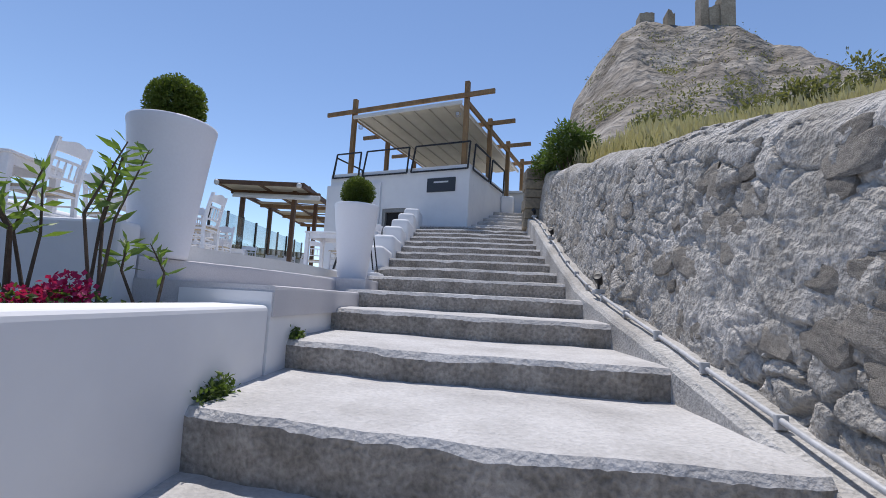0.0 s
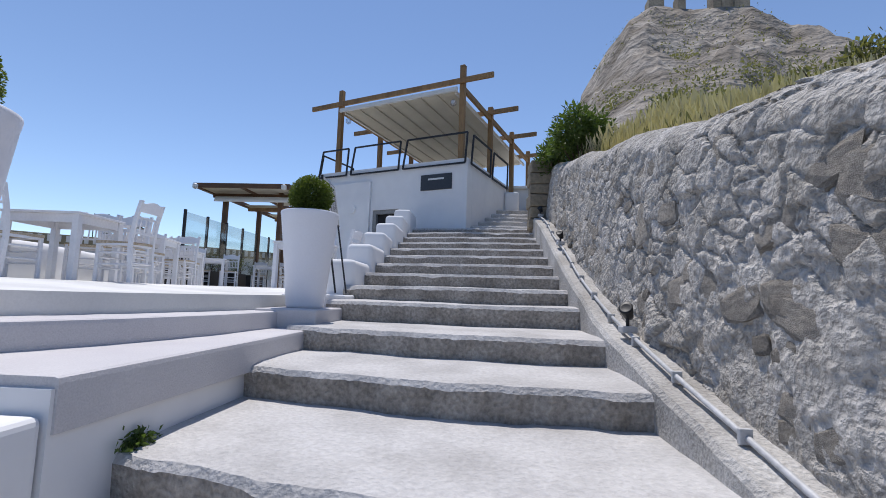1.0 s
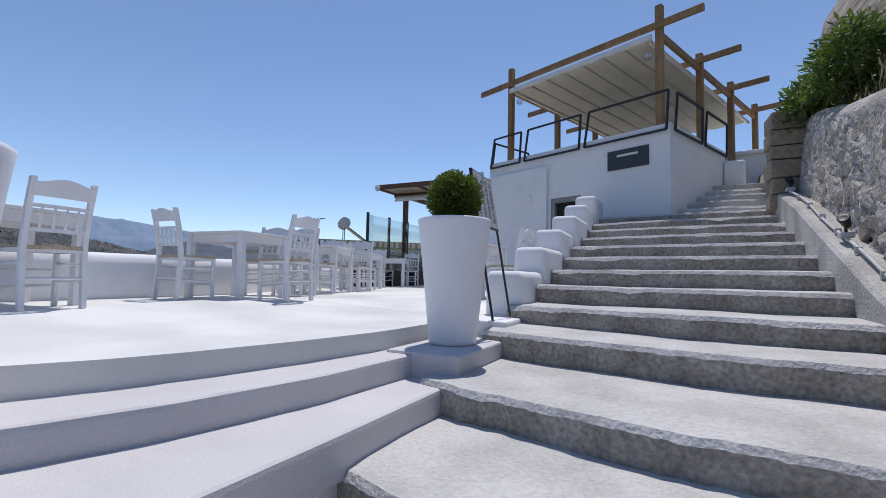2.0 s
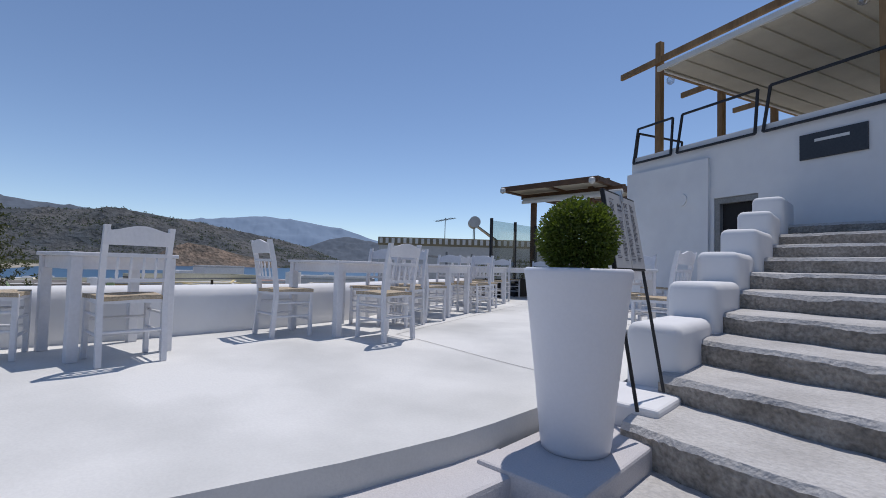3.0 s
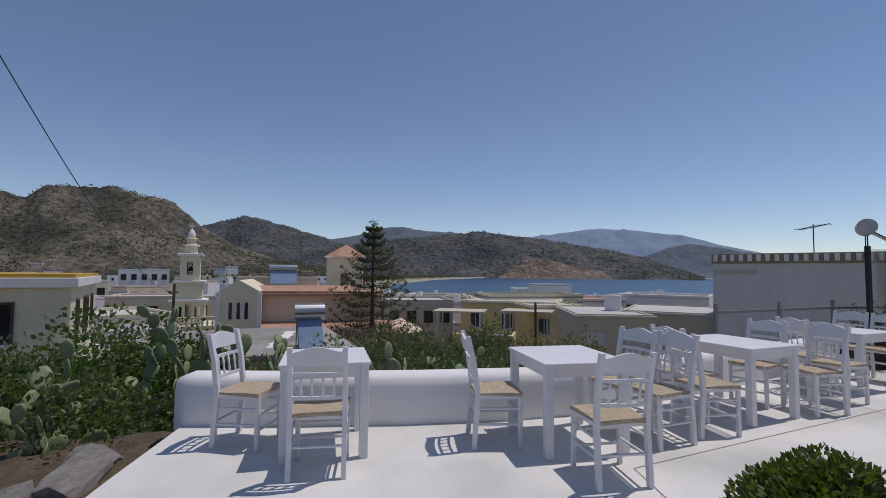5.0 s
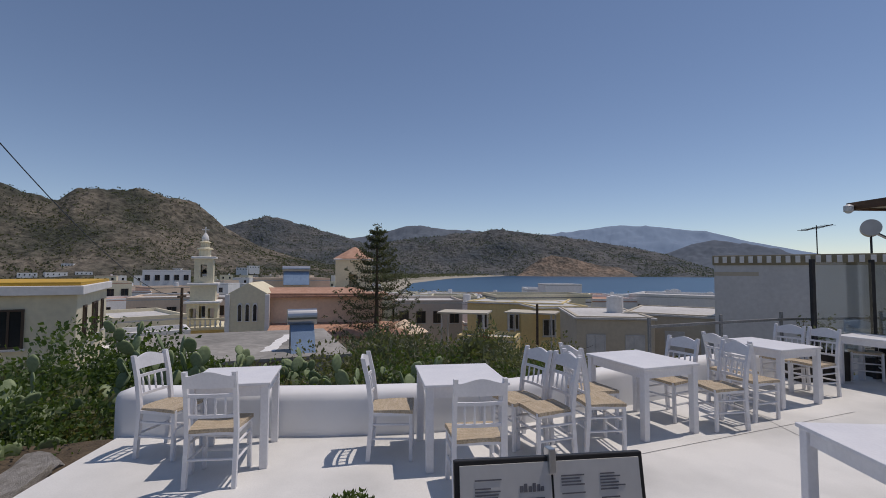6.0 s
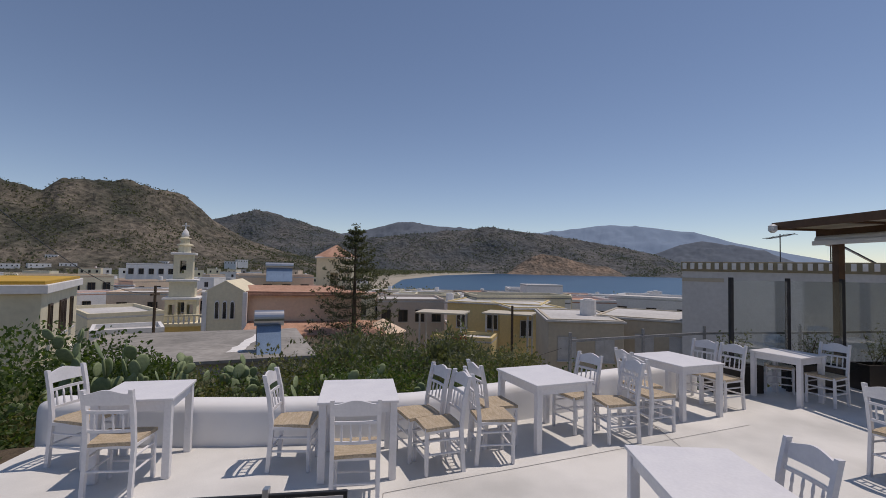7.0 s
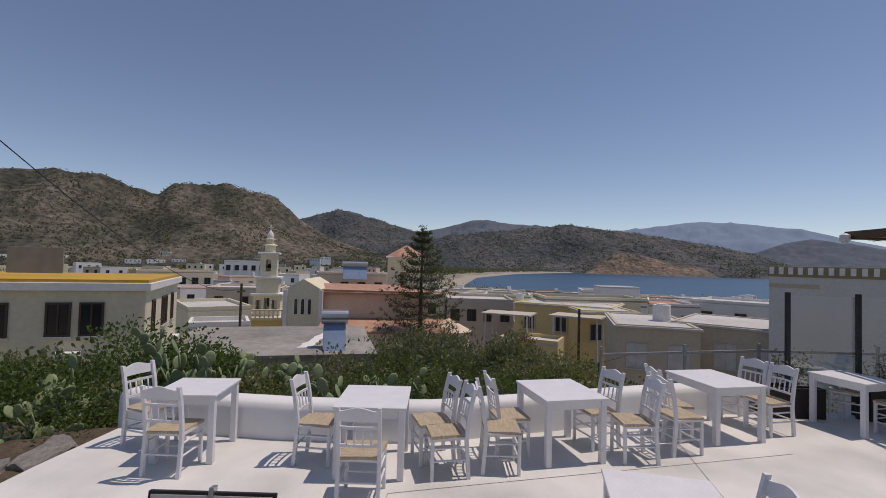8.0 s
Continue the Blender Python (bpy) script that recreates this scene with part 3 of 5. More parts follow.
for j in range(34):
    for i in range(24):
        x, y = -6.4 + 4.1 * i / 23, -2.0 + 6.5 * j / 33
        hi = min(1, max(0, (-3.6 - x) / 0.8))
        bv.append((x, y, -0.56 + 0.36 * hi + 0.05 * fbm(x * 2, y * 2, 1, 4)))
        if i and j:
            a = j * 24 + i
            bf.append((a - 25, a - 24, a, a - 1))
tagged(part("bed_soil", mesh_from(bv, bf), SOIL, smooth=True), "dry crumbly soil in the flower bed", "soil", kind="structure")

# ---- white building with its roof pergola ----
house_m = Matrix.LocRotScale((-0.8, 13.35, 0), Euler((0, 0, radians(-22.6))), (1.05, 1.0, 1.045))
villa = thing("building", "whitewashed flat-roofed building with a timber pergola on its roof", "building", house_m, kind="structure")


def pierced(x0, x1, z0, z1, y0, y1, holes):
    """A wall slab in the x-z plane with openings right through it."""
    xs = sorted({x0, x1, *[h[0] for h in holes], *[h[1] for h in holes]})
    zs = sorted({z0, z1, *[h[2] for h in holes], *[h[3] for h in holes]})
    bm = bmesh.new()
    solid = lambda i, k: 0 <= i < len(xs) - 1 and 0 <= k < len(zs) - 1 and not any(h[0] <= xs[i] < h[1] and h[2] <= zs[k] < h[3] for h in holes)
    q = lambda *p: bm.faces.new([bm.verts.new(c) for c in p])
    for i in range(len(xs) - 1):
        for k in range(len(zs) - 1):
            if not solid(i, k):
                continue
            a, b, c, d = xs[i], xs[i + 1], zs[k], zs[k + 1]
            q((a, y0, c), (b, y0, c), (b, y0, d), (a, y0, d))
            q((b, y1, c), (a, y1, c), (a, y1, d), (b, y1, d))
            if not solid(i - 1, k):
                q((a, y1, c), (a, y0, c), (a, y0, d), (a, y1, d))
            if not solid(i + 1, k):
                q((b, y0, c), (b, y1, c), (b, y1, d), (b, y0, d))
            if not solid(i, k + 1):
                q((a, y0, d), (b, y0, d), (b, y1, d), (a, y1, d))
            if not solid(i, k - 1):
                q((a, y1, c), (b, y1, c), (b, y0, c), (a, y0, c))
    bmesh.ops.remove_doubles(bm, verts=bm.verts[:], dist=1e-4)
    return bm


part("front_wall", pierced(-4.2, 0, -0.3, 3.0, 0, 0.3, [(-2.44, -1.72, -0.3, 1.96)]), WHITE, villa)
part("lower_wall", pierced(-4.26, -2.5, -0.3, 2.66, -0.07, -0.003, []), WHITE, villa)
part("side_wall", boxm(-0.3, 0, 0.303, 2.75, 0.8, 3.0, 0.0), WHITE, villa)
part("side_wall", boxm(-4.2, -3.9, 0.303, 6.2, -0.3, 3.0, 0.0), WHITE, villa)
part("back_wall", boxm(-3.9, -0.3, 5.9, 6.2, -0.3, 3.0, 0.0), WHITE, villa)
part("side_wall", boxm(-1.3, -1.0, 2.75, 5.9, 0.8, 3.0, 0.0), WHITE, villa)
part("roof", boxm(-3.897, -0.303, 0.303, 5.897, 2.55, 2.8), CONC, villa)
wing = bmesh.new()
prof = [(2.75, 2.9), (2.95, 2.55), (3.2, 2.3), (3.6, 2.15), (4.4, 2.08)]
for x in (-0.02, -0.28):
    for y, z in prof + [(4.4, 0.8), (2.75, 0.8)]:
        wing.verts.new((x, y, z))
wing.verts.ensure_lookup_table()
wing.faces.new(wing.verts[:7])
wing.faces.new(wing.verts[7:][::-1])
for i in range(7):
    j = (i + 1) % 7
    wing.faces.new((wing.verts[i], wing.verts[i + 7], wing.verts[j + 7], wing.verts[j]))
bmesh.ops.recalc_face_normals(wing, faces=wing.faces[:])
part("swept_wall", wing, WHITE, villa)
door = part("door_frame", pierced(-2.44, -1.72, -0.05, 1.955, 0.02, 0.12, [(-2.35, -1.81, -0.05, 1.86)]), GREYP, villa, "grey painted door frame")
# no door here: a dark sheet paints the shade of the open doorway
part("doorway_shade", boxm(-2.35, -1.81, 0.10, 0.14, -0.03, 1.86, 0.004), DARK, door, "dark sheet standing for the shade inside the open doorway")
part("round_vent", rodm((-3.0, -0.02, 2.0), (-3.0, -0.10, 2.0), 0.11, n=24), WHITE, villa)
plaque = part("plaque", boxm(-1.14, -0.36, -0.03, 0.0, 2.33, 2.69, 0.006), SLATE, villa, "dark slate name plaque")
part("plaque_lettering", boxm(-0.95, -0.55, -0.034, -0.03, 2.56, 2.60), ALU, plaque, "pale lettering bar")


def rail_panel(a, b, z0, z1, lean):
    """A flat iron railing panel: a tube frame with slanting ends."""
    a, b = Vector(a), Vector(b)
    d = (b - a).normalized() * lean
    z0, z1 = Vector((0, 0, z0)), Vector((0, 0, z1))
    p = [a + z0, b + z0, b + z1 + d * 0.4, a + z1 + d]
    bm = bmesh.new()
    for i in range(4):
        beam(bm, p[i], p[(i + 1) % 4], 0.035)
    return bm


for a, b in ((-4.12, -3.25), (-3.12, -1.74), (-1.62, -0.04)):
    part("railing_panel", rail_panel((a, -0.05, 0), (b, -0.05, 0), 2.88, 3.56, 0.11), IRON, villa, "dark iron tube railing")
for a, b in ((0.1, 1.35), (1.5, 2.7)):
    part("railing_panel", rail_panel((0.05, a, 0), (0.05, b, 0), 2.88, 3.56, 0.11), IRON, villa, "dark iron tube railing")
part("railing_panel", rail_panel((-4.22, 0.1, 0), (-4.22, 1.5, 0), 2.88, 3.56, 0.11), IRON, villa, "dark iron tube railing")

perg = thing("roof_pergola", "timber roof pergola with a cream canvas awning", "pergola", house_m @ pose(0, 0, 2.8))
FR = [0.14, 2.05, 3.95, 5.8]
for k, y in enumerate(FR):
    dz = -0.05 * k
    part("post", boxm(-3.72, -3.60, y - 0.06, y + 0.06, 0.0, 2.42 + dz if k == 0 else 2.1 + dz, 0.008), WOOD, perg)
    part("post", boxm(-0.28, -0.16, y - 0.06, y + 0.06, 0.0, 2.42 + dz if k == 0 else 2.2 + dz, 0.008), WOOD, perg)
    part("cross_beam", boxm(-4.55, 0.55, y - 0.13, y - 0.065, 1.96 + dz, 2.08 + dz, 0.006), WOOD, perg)
for x in (-3.66, -0.22):
    part("side_beam", beamm((x, 0.2, 1.88), (x, 5.9, 1.72), 0.07, 0.13, 0.005), WOOD, perg)
for x in (-3.5, -0.38):
    part("awning_track", beamm((x, 0.1, 1.80), (x, 5.85, 1.62), 0.05, 0.07), ALU, perg, "white awning track")
cv, cf = [], []
for i in range(43):
    for j in range(29):
        x, y = -3.48 + 3.08 * i / 42, 0.05 + 5.7 * j / 28
        rib = abs((i / 6) % 1 - 0.5) * 2
        cv.append((x, y, 1.82 - 0.031 * y - 0.035 * (1 - rib ** 4) + 0.004 * noise.noise(Vector((x * 3, y * 3, 0)))))
        if i and j:
            a = i * 29 + j
            cf.append((a - 30, a - 29, a, a - 1))
canvas = part("awning", mesh_from(cv, cf), CANVAS, perg, "cream canvas awning with seams", smooth=True)
sol = canvas.modifiers.new("thick", "SOLIDIFY")
sol.thickness = 0.006
for i in range(8):
    x = -3.48 + 3.08 * i / 7
    part("seam_batten", beamm((x, 0.06, 1.795), (x, 5.7, 1.62), 0.022, 0.03), CANVAS, canvas)
part("front_valance", boxm(-3.6, -0.3, -0.02, 0.035, 1.78, 1.88, 0.01), ALU, perg, "white awning front bar")
for x in (-3.5, -0.5):
    part("lamp_head", lathe([(0.03, 1.55), (0.07, 1.58), (0.075, 1.66), (0.03, 1.7)], 16), glassmat("clear_lamp_glass", (0.9, 0.9, 0.9), 0.3), perg, "clear glass lamp", m=pose(x, 0.25, 0))

upper = thing("upper_house", "small whitewashed house above the top of the stairs", "house", pose(0.05, 17.4, 2.2, 0, 0, -8), kind="structure")
part("house_wall", pierced(-0.2, 3.2, 0, 1.15, 0, 0.25, [(0.12, 0.42, 0, 0.62)]), WHITE, upper)
# dark sheet behind the opening, painting the shade indoors
part("opening_shade", boxm(0.05, 0.5, 0.4, 0.45, 0, 0.7), DARK, upper)
part("roof_slab", boxm(-0.3, 3.3, -0.1, 2.2, 1.15, 1.25, 0.03), WHITE, upper)
post2 = thing("balustrade_block", "rounded whitewashed masonry block beside the stairs", "block", pose(0.42, 15.9, 2.28), kind="structure")
part("block", boxm(-0.2, 0.2, -0.2, 0.2, 0, 0.62, 0.06, segs=3), WHITE, post2, smooth=True)

# ---- low pergola over the far end of the terrace ----
low = thing("terrace_pergola", "dark timber pergola with cream roof panels over the terrace end", "pergola", pose(-7.3, 15.65, 0))
for k in range(4):
    y = 0.75 + 2.2 * k
    for x in (-0.85, 0.86):
        part("post", boxm(x - 0.065, x + 0.065, y - 0.065, y + 0.065, 0, 2.72 if x < 0 else 3.0, 0.008), BROWN, low)
    part("cross_beam", boxm(-1.25, 1.7, y - 0.05, y + 0.05, 2.73, 2.86, 0.006), WOOD if k else BROWN, low)
for x in (-1.36, 0.0, 1.36):
    part("roof_joist", boxm(x - 0.06, x + 0.06, 0.0, 8.2, 2.865, 3.0, 0.006), BROWN, low)
part("fascia", boxm(-1.42, 1.42, -0.05, -0.005, 2.86, 3.0, 0.005), BROWN, low)
for i in range(2):
    for j in range(9):
        if (i + j) % 2 or j == 0:
            part("roof_panel", boxm(-1.3 + 1.36 * i, -0.06 + 1.36 * i, 0.06 + 0.9 * j, 0.92 + 0.9 * j, 2.90, 2.92), CANVAS, low)
for k in range(8):
    part("roof_slat", boxm(-1.42, 1.42, 0.5 + k, 0.62 + k, 3.003, 3.03), WOOD, low)
roll = part("awning_roll", rodm((-1.05, 0.55, 2.66), (1.75, 0.55, 2.66), 0.075, n=20), ALU, low, "rolled white awning", smooth=True)
part("awning_bar", boxm(-1.05, 1.75, 0.42, 0.47, 2.56, 2.64, 0.01), ALU, roll)
for x in (-1.3, 1.3):
    part("lamp_head", lathe([(0.03, 2.8), (0.075, 2.84), (0.075, 2.93), (0.03, 2.96)], 16), ALU, low, "small white spotlight", m=pose(x, -0.13, 0))

# ---- glass windbreak, handrail, planters at the terrace end ----
PANEL = glassmat("clear_glass_pane", (0.86, 0.90, 0.89), 0.16)
wind = thing("glass_windbreak", "clear glass windbreak with dark metal posts", "windbreak", pose(0, 0, 0))
for i in range(9):
    y = 14.15 + 1.1 * i
    x = -7.92 - 0.06 * i
    part("post", boxm(x - 0.03, x + 0.03, y - 0.03, y + 0.03, 0.0, 1.95, 0.005), IRON, wind)
    if i < 8:
        g = part("pane", boxm(x - 0.03, x - 0.018, y + 0.05, y + 1.05, 0.35, 1.9), PANEL, wind)
        g.visible_shadow = False
rail = thing("handrail", "weathered grey metal handrail on thin posts", "handrail", pose(0, 0, 0))
RP = [(-7.45, 11.15), (-7.95, 12.6), (-8.4, 14.0), (-8.55, 16.0), (-8.9, 19.0)]
for i, (x, y) in enumerate(RP):
    part("post", boxm(x - 0.02, x + 0.02, y - 0.02, y + 0.02, -1.2, 1.06, 0.004), GREYP, rail)
    if i:
        part("rail_bar", beamm((*RP[i - 1], 0.93), (x, y, 0.93), 0.035, 0.04), GREYP, rail)
EAR = mat("dark_brown_resin", (0.035, 0.028, 0.024), rough=0.6, bump=0.1)


def trough(x, y, rz, seed, plant=True):
    o = thing("planter_box", "dark brown rectangular planter box with a sparse shrub", "planter", pose(x, y, 0, 0, 0, rz), group="planter boxes")
    part("box", pierced_box(0.85, 0.36, 0.46), EAR, o)
    part("soil", boxm(-0.39, 0.39, -0.15, 0.15, 0.35, 0.40), SOIL, o)
    pts = []
    bm = bmesh.new()
    r = random.Random(seed)
    for k in range(9):
        a = Vector((r.uniform(-0.25, 0.25), r.uniform(-0.06, 0.06), 0.4))
        b = a + Vector((r.uniform(-0.22, 0.22), r.uniform(-0.2, 0.2), r.uniform(0.3, 0.6)))
        rod(bm, a, b, 0.008, 0.004, 5)
        for t in range(40):
            q = a.lerp(b, r.uniform(0.3, 1.05))
            pts.append((q.x + r.gauss(0, 0.05), q.y + r.gauss(0, 0.05), q.z + r.gauss(0, 0.05)))
    tagged(part("branchwork", bm, BARK, o), kind="stuff")
    part("foliage", leaves(pts, 0.028, seed, 2.2), OLIVE, o)
    return o


def pierced_box(w, d, h, t=0.03):
    bm = bmesh.new()
    for a, b, c, e in ((-w / 2, w / 2, -d / 2, -d / 2 + t), (-w / 2, w / 2, d / 2 - t, d / 2), (-w / 2, -w / 2 + t, -d / 2 + t, d / 2 - t), (w / 2 - t, w / 2, -d / 2 + t, d / 2 - t)):
        box(bm, a, b, c, e, 0, h)
    box(bm, -w / 2 + t, w / 2 - t, -d / 2 + t, d / 2 - t, 0, 0.03)
    return bm


for i, y in enumerate((14.25, 15.75, 17.1, 18.4)):
    trough(-8.02 - 0.03 * i, y, 92, 60 + i)

# ---- tables and chairs ----
def table(w, d, m, label="white painted square wooden taverna table"):
    o = thing("table", label, "table", m, group="terrace tables")
    part("tabletop", boxm(-w / 2, w / 2, -d / 2, d / 2, 0.722, 0.75, 0.006), PAINT, o)
    for sx in (-1, 1):
        part("apron", boxm(sx * (w / 2 - 0.045) - 0.011, sx * (w / 2 - 0.045) + 0.011, -d / 2 + 0.085, d / 2 - 0.085, 0.63, 0.7205), PAINT, o)
    for sy in (-1, 1):
        part("apron", boxm(-w / 2 + 0.085, w / 2 - 0.085, sy * (d / 2 - 0.045) - 0.011, sy * (d / 2 - 0.045) + 0.011, 0.63, 0.7205), PAINT, o)
    for sx in (-1, 1):
        for sy in (-1, 1):
            x, y = sx * (w / 2 - 0.05), sy * (d / 2 - 0.05)
            part("leg", boxm(x - 0.034, x + 0.034, y - 0.034, y + 0.034, 0, 0.7215, 0.005), PAINT, o)
    return o


def fz(x, y, rz, m=None):
    return pose(x, y, floor_z(x, y), 0, 0, rz)


RECT = "white painted rectangular wooden taverna table"
table(0.74, 0.70, fz(-5.42, 6.04, 8))
table(0.86, 0.76, fz(-5.38, 8.13, 5), RECT)
table(0.92, 0.78, fz(-6.05, 10.28, 17), RECT)
table(0.98, 0.80, fz(-7.04, 12.59, 16), RECT)
table(0.78, 0.70, fz(-7.52, 14.80, 20))
table(0.80, 0.74, fz(-3.38, 10.50, -8))
table(0.78, 0.70, fz(-7.2, 17.5, 12))


def swept(path, a, b, upright=False):
    """One bar of section 2a by 2b along a bent path."""
    bm = bmesh.new()
    rings = []
    for x, y, z in path:
        k = ((-a, -b, 0), (a, -b, 0), (a, b, 0), (-a, b, 0)) if upright else ((0, -a, -b), (0, a, -b), (0, a, b), (0, -a, b))
        rings.append([bm.verts.new((x + p, y + q, z + r)) for p, q, r in k])
    for m, n in zip(rings, rings[1:]):
        for k in range(4):
            bm.faces.new((m[k], m[(k + 1) % 4], n[(k + 1) % 4], n[k]))
    bm.faces.new(rings[0])
    bm.faces.new(rings[-1][::-1])
    bmesh.ops.recalc_face_normals(bm, faces=bm.faces[:])
    return bm


def dining_chair(m):
    """A ladder of turned and sawn parts, facing +y."""
    o = thing("chair", "white painted wooden taverna chair with a woven rush seat", "chair", m, group="terrace chairs")
    W, D, H = 0.19, 0.18, 0.445
    sv, sf = [], []
    n = 12
    for j in range(n + 1):
        for i in range(n + 1):
            u, v = i / n * 2 - 1, j / n * 2 - 1
            w = (0.20 + 0.012 * v)
            dip = 0.012 * (1 - max(abs(u), abs(v))) - 0.004 * abs(abs(u) - abs(v))
            sv.append((u * w, v * 0.195, H + 0.014 - dip + 0.003 * math.sin(40 * (u if abs(u) < abs(v) else v))))
            if i and j:
                a = j * (n + 1) + i
                sf.append((a - n - 2, a - n - 1, a, a - 1))
    seat = part("seat", mesh_from(sv, sf), RUSH, o, "natural woven rush seat")
    s = seat.modifiers.new("thick", "SOLIDIFY")
    s.thickness, s.offset = 0.03, -1
    for sx in (-1, 1):
        part("front_leg", beamm((sx * W, D, 0), (sx * (W - 0.004), D, 0.455), 0.036, 0.036, 0.006), PAINT, o)
        path = [(-D - 0.03, 0), (-D, 0.40), (-D - 0.005, 0.5), (-D - 0.035, 0.72), (-D - 0.085, 0.93)]
        part("back_leg", swept([(sx * W, yb, zb) for yb, zb in path], 0.017, 0.02, True), PAINT, o)
        for z, k in ((0.20, 0), (0.33, 0)):
            part("side_rung", rodm((sx * W, -D - 0.01, z), (sx * W, D, z), 0.011, n=8), PAINT, o)
        part("seat_rail", boxm(sx * W - 0.013, sx * W + 0.013, -D, D, 0.41, 0.437), PAINT, o)
    for y, zs in ((D, (0.16, 0.28)), (-D - 0.012, (0.22,))):
        for z in zs:
            part("cross_rung", rodm((-W, y, z), (W, y, z), 0.011, n=8), PAINT, o)
    for y in (D, -D):
        part("seat_rail", boxm(-W, W, y - 0.013, y + 0.013, 0.41, 0.437), PAINT, o)
    bm = bmesh.new()
    pts = []
    for i in range(17):
        u = i / 8 - 1
        yb = -D - 0.078 - 0.02 * (1 - u * u)
        top = 0.895 + 0.038 * (0.5 + 0.5 * math.cos(u * 3.14159)) + (0.012 if abs(u) > 0.9 else 0)
        pts.append([bm.verts.new(p) for p in ((u * W, yb + 0.018, 0.80), (u * W, yb - 0.002, top), (u * W, yb - 0.022, top), (u * W, yb - 0.002, 0.80))])
    for a, b in zip(pts, pts[1:]):
        for k in range(4):
            bm.faces.new((a[k], a[(k + 1) % 4], b[(k + 1) % 4], b[k]))
    bm.faces.new(pts[0])
    bm.faces.new(pts[-1][::-1])
    bmesh.ops.recalc_face_normals(bm, faces=bm.faces[:])
    part("crest_rail", bm, PAINT, o)
    for z, y in ((0.735, -D - 0.045), (0.565, -D - 0.018)):
        part("back_rail", swept([(u / 4 * W, y - 0.018 * (1 - u * u / 16), z) for u in range(-4, 5)], 0.008, 0.013), PAINT, o)
    for i in range(4):
        u = -0.6 + 0.4 * i
        part("spindle", lathe([(0.006, 0), (0.011, 0.04), (0.007, 0.075), (0.011, 0.11), (0.006, 0.165)], 8), PAINT, o, m=Matrix.LocRotScale((u * W, -D - 0.018 - 0.018 * (1 - u * u), 0.568), Euler((radians(9), 0, 0)), None), smooth=True)
    return o


CHAIRS = [(-5.56, 5.39, -14), (-4.98, 6.07, 92), (-5.40, 7.50, -2), (-4.66, 8.18, 93), (-5.60, 8.76, 202), (-5.28, 8.94, 196), (-5.92, 9.66, 14), (-5.48, 9.54, 4),
          (-6.32, 10.79, 203), (-5.96, 11.14, 186), (-6.28, 11.79, 16), (-6.75, 11.90, 6), (-7.52, 13.24, 204), (-7.14, 13.40, 197), (-7.98, 15.06, -127), (-7.24, 15.22, 200),
          (-3.28, 10.88, 178), (-2.72, 10.20, 84), (-4.72, 13.55, 10), (-3.95, 13.70, -60), (-7.75, 18.05, 195), (-7.15, 18.15, 188), (-6.6, 17.4, 100)]
first = dining_chair(fz(*CHAIRS[0]))
for c in CHAIRS[1:]:
    copy_thing(first, fz(*c))

# ---- tall pots with clipped box balls ----
def tall_pot(x, y, z, seed, r=0.19):
    o = thing("tall_pot", "tall tapered white plastic pot", "pot", pose(x, y, z), group="tall pots")
    part("pot", lathe([(0.155, 0), (0.172, 0.004), (0.178, 0.03), (0.205, 0.3), (0.24, 0.62), (0.268, 0.86), (0.276, 0.90), (0.274, 0.915), (0.262, 0.922), (0.245, 0.917), (0.236, 0.90), (0.225, 0.84), (0.0, 0.83)], 56), POT, o, smooth=True)
    part("soil", lathe([(0.22, 0.835), (0.215, 0.855), (0.12, 0.87), (0.01, 0.875)], 24), SOIL, o)
    b = thing("box_ball", "clipped round boxwood growing in a tall white pot", "shrub", pose(x, y, z), group="box balls")
    bm = bmesh.new()
    rod(bm, (0, 0, 0.85), (0, 0, 1.02), 0.014, 0.01, 8)
    rr = random.Random(seed)
    for k in range(14):
        a = Vector((0, 0, rr.uniform(0.9, 1.0)))
        d = Vector((rr.gauss(0, 1), rr.gauss(0, 1), rr.uniform(0.1, 1.4))).normalized()
        rod(bm, a, a + d * 0.15, 0.006, 0.003, 5)
    part("stem", bm, BARK, b)
    p, n = shell((0, 0, 0.875 + r * 0.98), (r, r, r * 1.02), 8500, seed, 0.5, 0.12, -0.86)
    part("foliage", leaves(p, 0.016, seed, 1.7, n), BOX, b)
    return o


tall_pot(-2.24, 7.47, -0.20, 3, 0.205)
tall_pot(-2.93, 4.86, -0.22, 5, 0.19)

# ---- menu stand ----
sign = thing("menu_stand", "dark-framed folding menu stand with two printed sheets", "menu stand", Matrix.LocRotScale((-2.17, 8.08, -0.065), Euler((0, 0, radians(94))), (0.88, 1, 0.925)))
lean = pose(0, 0, 0, -9, 0, 0)
for x in (-0.31, 0.31):
    part("front_leg", boxm(x - 0.009, x + 0.009, -0.009, 0.009, 0, 1.36, 0.003, lean @ pose(0, -0.10, 0)), IRON, sign)
    part("rear_leg", beamm((x * 0.9, 0.10, 1.3), (x * 0.9, 0.42, 0.0), 0.024, 0.024), IRON, sign)
board = part("board", boxm(-0.325, 0.325, -0.014, 0.008, 0.84, 1.36, 0.004, lean @ pose(0, -0.10, 0)), BLACK, sign, "dark brown menu board")
for x0, x1 in ((-0.308, -0.004), (0.004, 0.308)):
    part("menu_sheet", boxm(x0, x1, -0.018, -0.0145, 0.855, 1.345, 0, lean @ pose(0, -0.10, 0)), PAPER, board, "printed menu sheet")
bm = bmesh.new()
rr = random.Random(2)
